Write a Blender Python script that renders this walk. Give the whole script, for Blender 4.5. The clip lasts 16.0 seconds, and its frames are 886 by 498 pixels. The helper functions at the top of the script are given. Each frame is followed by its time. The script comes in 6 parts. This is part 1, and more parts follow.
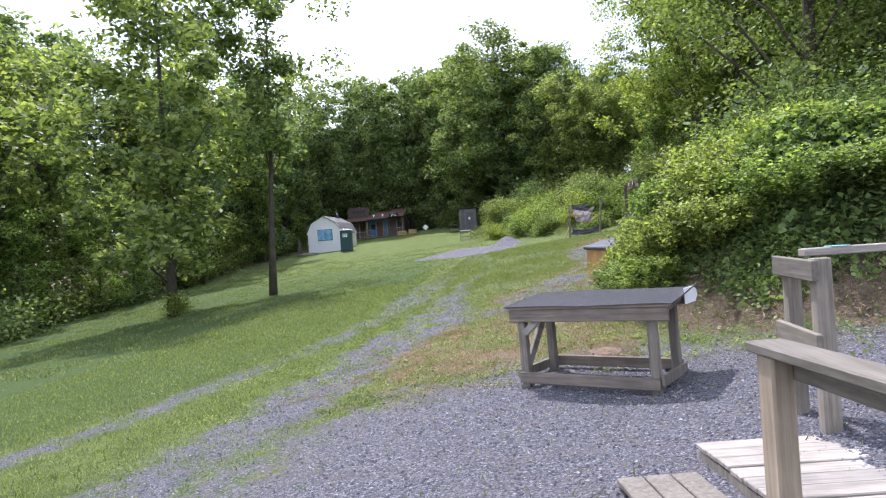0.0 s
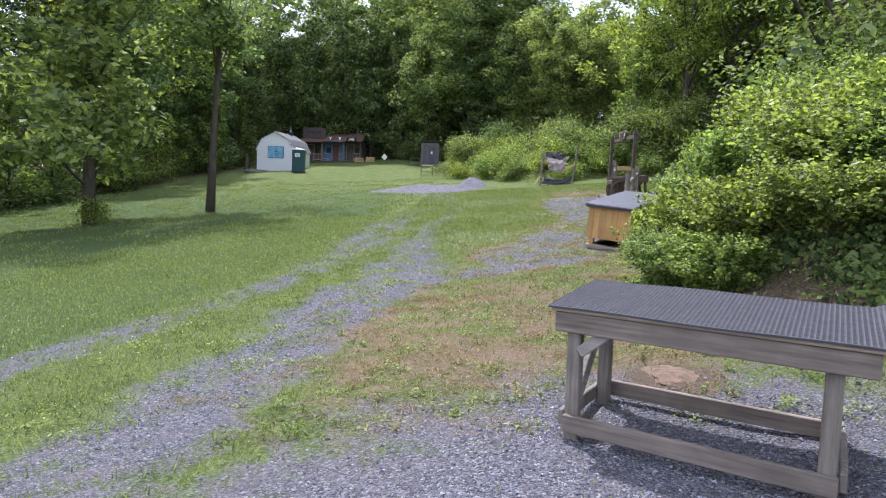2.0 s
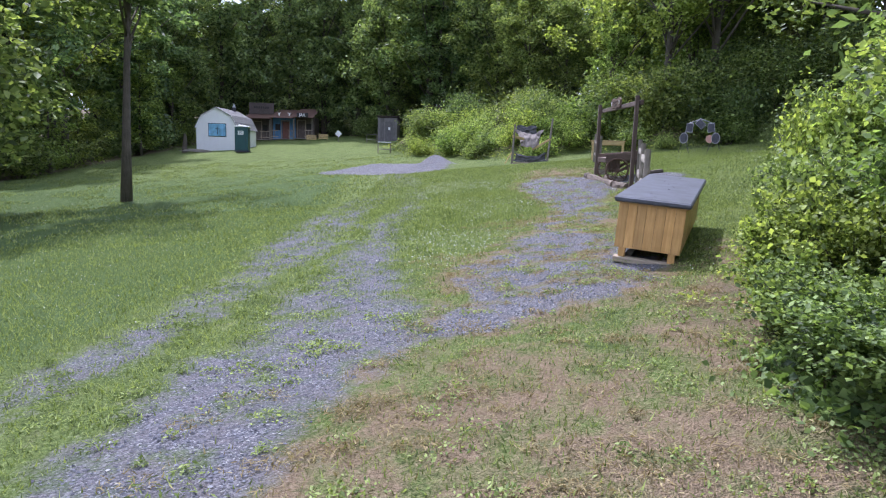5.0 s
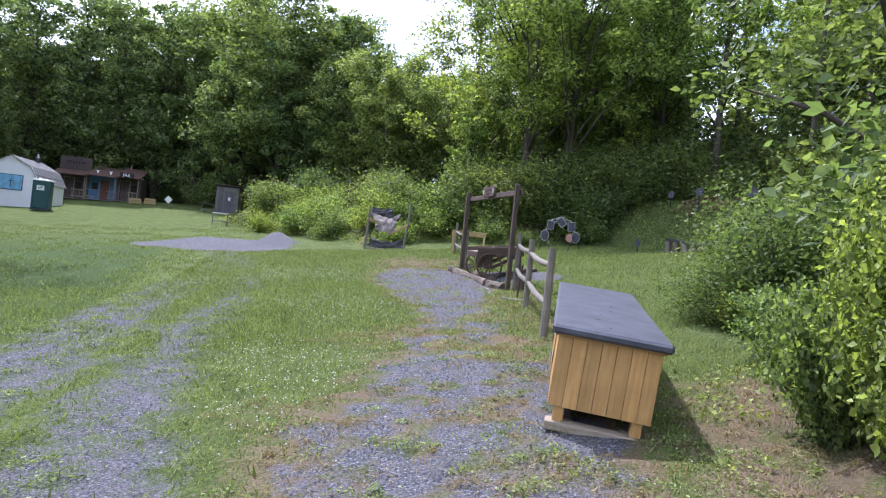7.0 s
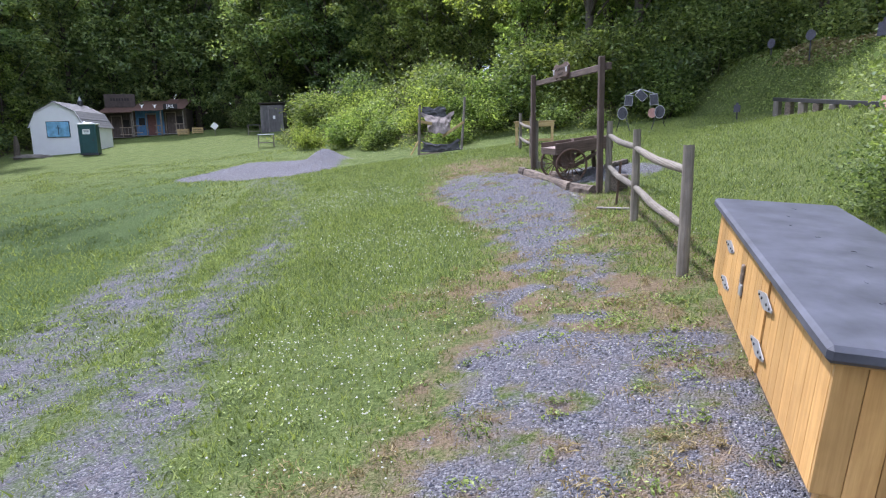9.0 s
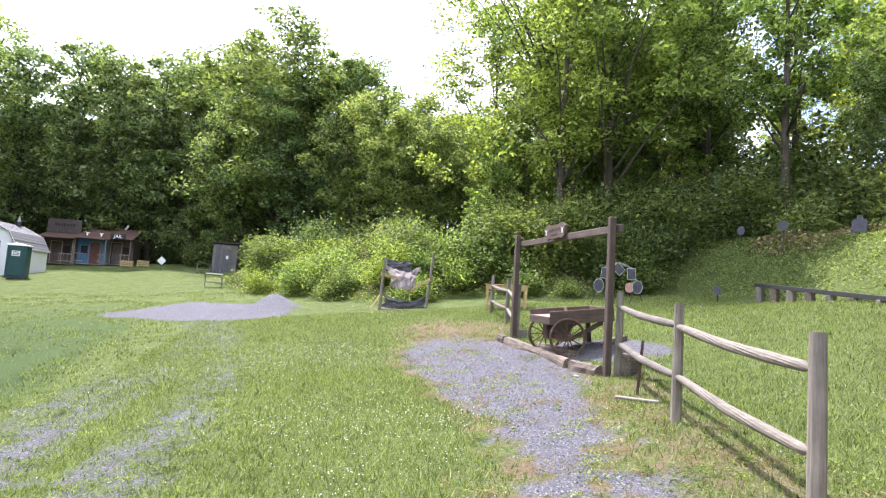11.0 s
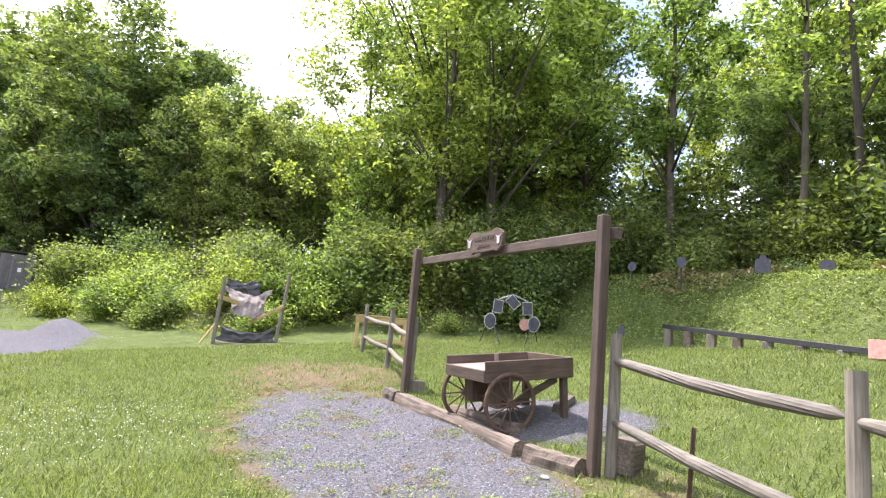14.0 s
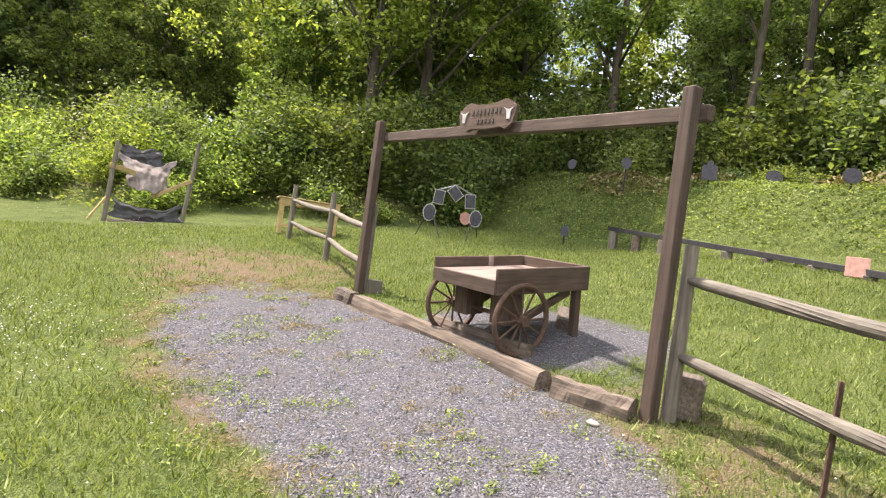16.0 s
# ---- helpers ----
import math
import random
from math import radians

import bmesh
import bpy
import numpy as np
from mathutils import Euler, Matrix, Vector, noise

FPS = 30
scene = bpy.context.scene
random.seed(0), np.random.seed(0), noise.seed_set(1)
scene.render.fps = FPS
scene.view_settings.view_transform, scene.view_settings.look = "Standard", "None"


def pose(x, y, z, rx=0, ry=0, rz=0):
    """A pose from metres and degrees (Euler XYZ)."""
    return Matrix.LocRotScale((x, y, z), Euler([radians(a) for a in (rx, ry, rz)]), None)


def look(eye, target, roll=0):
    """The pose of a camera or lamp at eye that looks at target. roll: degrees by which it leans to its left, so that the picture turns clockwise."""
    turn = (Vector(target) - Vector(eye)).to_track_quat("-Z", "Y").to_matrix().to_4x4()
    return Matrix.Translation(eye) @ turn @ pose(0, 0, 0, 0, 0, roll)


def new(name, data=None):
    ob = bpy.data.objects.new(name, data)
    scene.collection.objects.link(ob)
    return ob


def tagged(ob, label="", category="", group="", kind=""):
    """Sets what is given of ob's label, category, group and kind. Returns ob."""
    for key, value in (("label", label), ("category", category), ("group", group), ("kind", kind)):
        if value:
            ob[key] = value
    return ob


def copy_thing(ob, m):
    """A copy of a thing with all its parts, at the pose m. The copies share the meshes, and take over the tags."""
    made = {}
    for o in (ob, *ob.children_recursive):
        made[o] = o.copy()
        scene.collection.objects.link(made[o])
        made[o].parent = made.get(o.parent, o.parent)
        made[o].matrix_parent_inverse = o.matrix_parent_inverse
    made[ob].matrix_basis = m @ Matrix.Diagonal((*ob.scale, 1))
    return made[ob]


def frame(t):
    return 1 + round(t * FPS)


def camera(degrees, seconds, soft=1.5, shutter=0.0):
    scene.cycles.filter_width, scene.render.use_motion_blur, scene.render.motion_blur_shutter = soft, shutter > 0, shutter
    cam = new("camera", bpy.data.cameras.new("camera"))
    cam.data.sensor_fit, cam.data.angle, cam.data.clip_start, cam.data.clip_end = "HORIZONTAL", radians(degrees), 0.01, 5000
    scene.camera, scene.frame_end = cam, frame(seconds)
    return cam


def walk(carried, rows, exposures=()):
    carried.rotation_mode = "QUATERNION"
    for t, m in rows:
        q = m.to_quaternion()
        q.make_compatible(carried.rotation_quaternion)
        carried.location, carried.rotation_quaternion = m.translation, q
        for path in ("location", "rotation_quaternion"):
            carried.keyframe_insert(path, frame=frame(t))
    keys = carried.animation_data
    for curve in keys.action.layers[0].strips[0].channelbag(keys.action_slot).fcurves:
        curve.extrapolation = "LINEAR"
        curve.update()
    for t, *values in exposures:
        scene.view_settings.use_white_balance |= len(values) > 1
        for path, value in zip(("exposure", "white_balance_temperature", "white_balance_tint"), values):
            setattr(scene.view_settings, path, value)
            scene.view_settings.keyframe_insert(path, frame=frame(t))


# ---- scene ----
cam = camera(73.0, 16.0, soft=1.15)
PATH = [
    (0, (2.718, 1.115, 1.385), (2.438, 3.095, 1.394), -3.9),
    (0.5, (2.524, 1.852, 1.371), (2.386, 3.845, 1.275), -0.6),
    (1, (2.319, 2.429, 1.404), (2.283, 4.423, 1.247), 1.3),
    (1.5, (2.195, 3.02, 1.491), (2.087, 5.003, 1.255), 0.2),
    (2, (1.975, 3.734, 1.455), (1.858, 5.719, 1.247), 2.8),
    (2.5, (1.978, 4.449, 1.461), (1.974, 6.44, 1.276), 2.3),
    (3, (1.865, 5.044, 1.54), (1.777, 7.017, 1.222), 1.9),
    (3.2, (1.82, 5.321, 1.565), (1.739, 7.295, 1.254), 2.8),
    (5.3, (1.682, 8.26, 1.614), (1.749, 10.242, 1.348), 1.2),
    (5.5, (1.563, 8.669, 1.615), (1.737, 10.648, 1.382), 1.8),
    (6, (1.74, 9.595, 1.609), (2.061, 11.561, 1.433), 1.8),
    (6.5, (1.837, 10.354, 1.679), (2.222, 12.313, 1.548), 2.4),
    (7, (1.857, 11.082, 1.728), (2.361, 13.017, 1.755), 5.9),
    (7.5, (2.044, 11.813, 1.803), (2.585, 13.738, 1.746), 2.4),
    (8, (1.962, 12.25, 1.975), (2.233, 14.223, 1.79), 3.1),
    (8.5, (2.141, 12.972, 1.963), (2.452, 14.927, 1.672), 1.2),
    (9, (2.23, 13.63, 2.062), (2.541, 15.577, 1.726), -1.4),
    (9.5, (2.239, 14.412, 2.083), (2.603, 16.365, 1.855), 4.9),
    (9.7, (2.236, 14.668, 2.034), (2.667, 16.62, 1.973), 4.4),
    (11.8, (2.133, 17.071, 2.033), (2.649, 18.981, 2.321), 3.4),
    (12, (2.392, 17.52, 2.039), (3.05, 19.378, 2.374), 4.3),
    (12.5, (2.73, 18.415, 1.996), (3.517, 20.254, 2.005), 2.8),
    (13, (2.447, 18.721, 2.056), (3.053, 20.627, 2.121), 3.3),
    (13.5, (2.664, 19.376, 2.1), (3.493, 21.175, 2.374), 9.0),
    (14, (2.89, 20.037, 2.164), (3.798, 21.788, 2.495), 5.0),
    (14.5, (2.8, 20.587, 2.181), (3.771, 22.285, 2.597), 7.9),
    (15, (2.921, 21.094, 2.165), (3.96, 22.741, 2.624), 7.8),
    (15.5, (3.093, 21.643, 2.159), (4.243, 23.272, 2.319), 5.6),
    (16, (2.93, 22.046, 2.182), (4.156, 23.627, 2.183), 7.8),
]
EXPOSURES = [(0.0, 1.15, 5800, 22), (5.5, 1.12, 5450, 25), (9.4, 1.2, 5600, 23), (11.6, 1.93, 6050, 24), (13.3, 1.93, 6150, 24), (14.5, 1.72, 6350, 21), (16.0, 1.65, 6950, 20)]
walk(cam, [(t, look(eye, target, roll)) for t, eye, target, roll in PATH], EXPOSURES)

# ---- world, sun, exposure ----
SUN_EL, SUN_AZ = 61.0, -30.0          # degrees; azimuth from +y towards +x
world = bpy.data.worlds.new("sky")
scene.world = world
world.use_nodes = True
wn, wl = world.node_tree.nodes, world.node_tree.links
wn.clear()
w_out = wn.new("ShaderNodeOutputWorld")
w_bg = wn.new("ShaderNodeBackground")
w_sky = wn.new("ShaderNodeTexSky")
w_sky.sky_type = "NISHITA"
w_sky.sun_disc = False
w_sky.sun_elevation, w_sky.sun_rotation = radians(SUN_EL), radians(SUN_AZ)
w_sky.dust_density = 2.5
w_geo = wn.new("ShaderNodeTexCoord")
w_noise = wn.new("ShaderNodeTexNoise")
w_noise.inputs["Scale"].default_value = 2.2
w_noise.inputs["Detail"].default_value = 6
w_ramp = wn.new("ShaderNodeValToRGB")
w_ramp.color_ramp.elements[0].position, w_ramp.color_ramp.elements[1].position = 0.36, 0.58
w_mix = wn.new("ShaderNodeMix")
w_mix.data_type = "RGBA"
w_mix.inputs[7].default_value = (9.5, 9.9, 10.4, 1)      # thin bright cloud
wl.new(w_geo.outputs["Generated"], w_noise.inputs["Vector"])
wl.new(w_noise.outputs["Fac"], w_ramp.inputs["Fac"])
wl.new(w_ramp.outputs["Color"], w_mix.inputs[0])
wl.new(w_sky.outputs["Color"], w_mix.inputs[6])
wl.new(w_mix.outputs[2], w_bg.inputs["Color"])
w_bg.inputs["Strength"].default_value = 0.118
wl.new(w_bg.outputs["Background"], w_out.inputs["Surface"])

sun = new("sun", bpy.data.lights.new("sun", "SUN"))
sun.data.energy, sun.data.angle, sun.data.color = 3.5, radians(1.2), (1.0, 0.94, 0.84)
sun_dir = Vector((math.sin(radians(SUN_AZ)) * math.cos(radians(SUN_EL)), math.cos(radians(SUN_AZ)) * math.cos(radians(SUN_EL)), math.sin(radians(SUN_EL))))
sun.matrix_world = look(sun_dir * 60, (0, 0, 0))


# ---- materials ----
def ramp(nt, fac, stops):
    n = nt.nodes.new("ShaderNodeValToRGB")
    cr = n.color_ramp
    while len(cr.elements) < len(stops):
        cr.elements.new(0.5)
    for e, (p, c) in zip(cr.elements, stops):
        e.position, e.color = p, (*c, 1)
    nt.links.new(fac, n.inputs["Fac"])
    return n.outputs["Color"]


def noise_fac(nt, vec, scale, detail=4, rough=0.6, stretch=None):
    n = nt.nodes.new("ShaderNodeTexNoise")
    n.inputs["Scale"].default_value, n.inputs["Detail"].default_value, n.inputs["Roughness"].default_value = scale, detail, rough
    if stretch:
        m = nt.nodes.new("ShaderNodeMapping")
        m.inputs["Scale"].default_value = stretch
        nt.links.new(vec, m.inputs["Vector"])
        vec = m.outputs["Vector"]
    nt.links.new(vec, n.inputs["Vector"])
    return n.outputs["Fac"]


def mixc(nt, fac, a, b, mode="MIX"):
    n = nt.nodes.new("ShaderNodeMix")
    n.data_type, n.blend_type = "RGBA", mode
    for sock, v in ((n.inputs[0], fac), (n.inputs[6], a), (n.inputs[7], b)):
        if isinstance(v, (int, float)):
            sock.default_value = v
        elif isinstance(v, tuple):
            sock.default_value = (*v, 1)
        else:
            nt.links.new(v, sock)
    return n.outputs[2]


def mathn(nt, op, a, b):
    n = nt.nodes.new("ShaderNodeMath")
    n.operation = op
    for sock, v in ((n.inputs[0], a), (n.inputs[1], b)):
        if isinstance(v, (int, float)):
            sock.default_value = v
        else:
            nt.links.new(v, sock)
    return n.outputs[0]


def start_mat(name):
    m = bpy.data.materials.new(name)
    m.use_nodes = True
    nt = m.node_tree
    b = nt.nodes["Principled BSDF"]
    tc = nt.nodes.new("ShaderNodeTexCoord").outputs["Object"]
    return m, nt, b, tc


def bump(nt, b, height, strength, distance):
    n = nt.nodes.new("ShaderNodeBump")
    n.inputs["Strength"].default_value, n.inputs["Distance"].default_value = strength, distance
    nt.links.new(height, n.inputs["Height"])
    nt.links.new(n.outputs["Normal"], b.inputs["Normal"])


def wood(name, dark, light, scale=(3, 3, 40), rough=0.8, along="z"):
    """Weathered timber; the grain runs along the named axis of the object."""
    m, nt, b, tc = start_mat(name)
    st = {"x": (1.2, 22, 22), "y": (22, 1.2, 22), "z": (22, 22, 1.2)}[along]
    info = nt.nodes.new("ShaderNodeObjectInfo").outputs["Random"]
    grain = noise_fac(nt, tc, 1.6, 6, 0.65, st)
    blot = noise_fac(nt, tc, 3.0, 3, 0.6)
    col = ramp(nt, grain, [(0.3, dark), (0.7, light)])
    col = mixc(nt, ramp(nt, blot, [(0.35, (0, 0, 0)), (0.75, (0.55, 0.55, 0.55))]), col, tuple(0.62 * c for c in dark))
    col = mixc(nt, 1.0, col, ramp(nt, info, [(0, (0.8, 0.8, 0.8)), (1, (1.12, 1.1, 1.06))]), "MULTIPLY")
    nt.links.new(col, b.inputs["Base Color"])
    b.inputs["Roughness"].default_value = rough
    bump(nt, b, grain, 0.5, 0.006)
    return m


def plain(name, c, rough=0.6, metal=0.0, vary=0.18, scale=6.0, bumps=0.15):
    m, nt, b, tc = start_mat(name)
    f = noise_fac(nt, tc, scale, 5, 0.6)
    col = ramp(nt, f, [(0.25, tuple(v * (1 - vary) for v in c)), (0.75, tuple(min(1, v * (1 + vary)) for v in c))])
    nt.links.new(col, b.inputs["Base Color"])
    b.inputs["Roughness"].default_value, b.inputs["Metallic"].default_value = rough, metal
    bump(nt, b, f, bumps, 0.004)
    return m


def leaf_mat(name, dark, mid, light, trans=0.35):
    m, nt, b, tc = start_mat(name)
    isl = nt.nodes.new("ShaderNodeNewGeometry").outputs["Random Per Island"]
    info = nt.nodes.new("ShaderNodeObjectInfo").outputs["Random"]
    patch = noise_fac(nt, tc, 0.55, 3, 0.6)
    f = mathn(nt, "ADD", mathn(nt, "MULTIPLY", isl, 0.85), mathn(nt, "MULTIPLY", patch, 0.35))
    col = ramp(nt, f, [(0.2, tuple(0.75 * v for v in dark)), (0.58, mid), (0.95, tuple(1.12 * v for v in light))])
    col = mixc(nt, 1.0, col, ramp(nt, info, [(0, (0.78, 0.86, 0.9)), (0.5, (1, 1, 1)), (1, (1.18, 1.08, 0.85))]), "MULTIPLY")
    nt.links.new(col, b.inputs["Base Color"])
    b.inputs["Roughness"].default_value = 0.55
    b.inputs["Specular IOR Level"].default_value = 0.3
    tr = nt.nodes.new("ShaderNodeBsdfTranslucent")
    nt.links.new(mixc(nt, 1.0, col, (1.5, 1.55, 0.75), "MULTIPLY"), tr.inputs["Color"])
    mx = nt.nodes.new("ShaderNodeMixShader")
    mx.inputs["Fac"].default_value = trans
    nt.links.new(b.outputs["BSDF"], mx.inputs[1])
    nt.links.new(tr.outputs["BSDF"], mx.inputs[2])
    nt.links.new(mx.outputs["Shader"], nt.nodes["Material Output"].inputs["Surface"])
    return m


M_LEAF = leaf_mat("tree leaves", (0.06, 0.092, 0.034), (0.122, 0.17, 0.058), (0.21, 0.262, 0.092), 0.42)
M_LEAF_DARK = leaf_mat("shaded wood leaves", (0.072, 0.112, 0.05), (0.146, 0.208, 0.085), (0.245, 0.305, 0.122), 0.45)
M_LEAF_YOUNG = leaf_mat("shrub leaves", (0.075, 0.115, 0.034), (0.165, 0.228, 0.06), (0.29, 0.36, 0.115), 0.52)
M_VINE = leaf_mat("bank vine leaves", (0.06, 0.094, 0.033), (0.14, 0.195, 0.058), (0.275, 0.345, 0.115), 0.45)
M_GRASS = leaf_mat("grass blades", (0.078, 0.112, 0.032), (0.142, 0.19, 0.052), (0.24, 0.288, 0.095), 0.3)
M_DRYGRASS = leaf_mat("dry grass blades", (0.16, 0.12, 0.05), (0.27, 0.2, 0.09), (0.36, 0.29, 0.15), 0.15)
M_WEED = leaf_mat("low weeds", (0.1, 0.14, 0.045), (0.19, 0.245, 0.075), (0.3, 0.35, 0.13), 0.4)
M_DEAD = leaf_mat("dead stalks", (0.07, 0.05, 0.035), (0.15, 0.11, 0.075), (0.27, 0.21, 0.15), 0.1)
M_FLOWER = plain("clover flower", (0.55, 0.56, 0.48), 0.8, vary=0.1)
M_BARK = wood("tree bark", (0.045, 0.038, 0.03), (0.14, 0.12, 0.095), rough=0.95)
M_GREYWOOD = wood("weathered grey wood", (0.17, 0.155, 0.135), (0.42, 0.39, 0.35), along="x")
M_GREYWOOD_Z = wood("weathered grey post wood", (0.12, 0.105, 0.085), (0.31, 0.28, 0.235), along="z")
M_OLDWOOD = wood("dark weathered board wood", (0.11, 0.09, 0.072), (0.29, 0.245, 0.2), along="x")
M_TANWOOD = wood("sun-bleached board wood", (0.24, 0.19, 0.13), (0.46, 0.4, 0.31), along="x")
M_TANWOOD_Z = wood("sun-bleached upright wood", (0.23, 0.18, 0.12), (0.42, 0.35, 0.26), along="z")
M_BROWNWOOD = wood("brown stained wood", (0.06, 0.04, 0.031), (0.155, 0.11, 0.086), along="x")
M_BROWNWOOD_Z = wood("brown stained upright wood", (0.056, 0.038, 0.028), (0.138, 0.097, 0.077), along="z")
M_RAILWOOD = wood("weathered grey rail wood", (0.11, 0.098, 0.08), (0.22, 0.2, 0.165), along="y")
M_BROWNWOOD_Y = wood("brown stained beam wood", (0.058, 0.04, 0.031), (0.16, 0.116, 0.091), along="y")
M_PALEBOARD = wood("worn cart floor boards", (0.19, 0.14, 0.12), (0.36, 0.28, 0.25), along="x")
M_PINE = wood("varnished pine boards", (0.42, 0.235, 0.075), (0.64, 0.4, 0.155), rough=0.45)
M_YELLOWPINE = wood("treated pine", (0.38, 0.27, 0.11), (0.58, 0.45, 0.22), rough=0.7, along="x")
M_TIMBER = wood("old landscape timber", (0.045, 0.036, 0.03), (0.24, 0.195, 0.16), along="x", rough=0.95)
M_ROOF_RED = plain("rusty metal roof", (0.12, 0.07, 0.052), 0.7, 0.2, 0.4, 3)
M_SHINGLE = plain("grey asphalt shingle", (0.17, 0.17, 0.175), 0.95, 0, 0.35, 9)
M_WHITE = plain("white painted siding", (0.78, 0.79, 0.82), 0.6, 0, 0.04, 2)
M_BLUE = plain("faded blue siding", (0.07, 0.17, 0.3), 0.8, 0, 0.35, 3)
M_DARKWALL = wood("dark plank wall", (0.045, 0.035, 0.032), (0.14, 0.11, 0.095))
M_GREYWALL = wood("grey plank wall", (0.1, 0.095, 0.1), (0.22, 0.21, 0.215))
M_GREEN = plain("dark green plastic", (0.012, 0.06, 0.065), 0.45, 0, 0.12, 4)
M_WPLASTIC = plain("white plastic", (0.75, 0.76, 0.76), 0.5, 0, 0.06, 4)
M_BLACKRUB = plain("black rubber", (0.045, 0.046, 0.054), 0.7, 0, 0.3, 20, 0.3)
M_SLATE = plain("grey rubber roof sheet", (0.062, 0.066, 0.085), 0.5, 0, 0.4, 5, 0.25)
M_STEEL = plain("galvanised steel", (0.32, 0.33, 0.34), 0.55, 0.5, 0.15, 30)
M_PALESTEEL = plain("worn pale painted steel", (0.42, 0.42, 0.42), 0.7, 0.1, 0.35, 18)
M_DARKSTEEL = plain("dark bare steel", (0.06, 0.06, 0.065), 0.6, 0.7, 0.3, 12)
M_RUST = plain("rusted iron", (0.11, 0.07, 0.05), 0.85, 0.3, 0.4, 25)
M_LEADPLATE = plain("shot-spattered steel plate", (0.07, 0.07, 0.088), 0.8, 0.1, 0.6, 22)
M_PINK = plain("faded red board", (0.5, 0.28, 0.24), 0.8, 0, 0.3, 12)
M_STONE = plain("field stone", (0.33, 0.31, 0.28), 0.95, 0, 0.35, 8, 0.5)
M_REDSOIL = plain("red subsoil", (0.125, 0.085, 0.056), 0.95, 0, 0.55, 20, 1.0)
M_TARP = plain("dusty black tarpaulin", (0.065, 0.065, 0.07), 0.8, 0, 0.4, 6, 0.3)
M_TARPGREY = plain("mud-stained grey tarpaulin", (0.21, 0.18, 0.165), 0.85, 0, 0.75, 4, 0.6)
M_GLASSDARK = plain("dark interior", (0.02, 0.018, 0.017), 0.8, 0, 0.2, 3)
M_SKYPRINT = plain("blue cloud print", (0.2, 0.42, 0.62), 0.4, 0, 0.55, 2.2, 0.0)
M_DARKPRINT = plain("dark print", (0.03, 0.05, 0.09), 0.5)
M_REDWOOD = plain("red stained door", (0.14, 0.06, 0.045), 0.7, 0, 0.3, 5)
M_TEALPAINT = plain("flaking teal paint", (0.2, 0.42, 0.5), 0.7, 0, 0.3, 14)


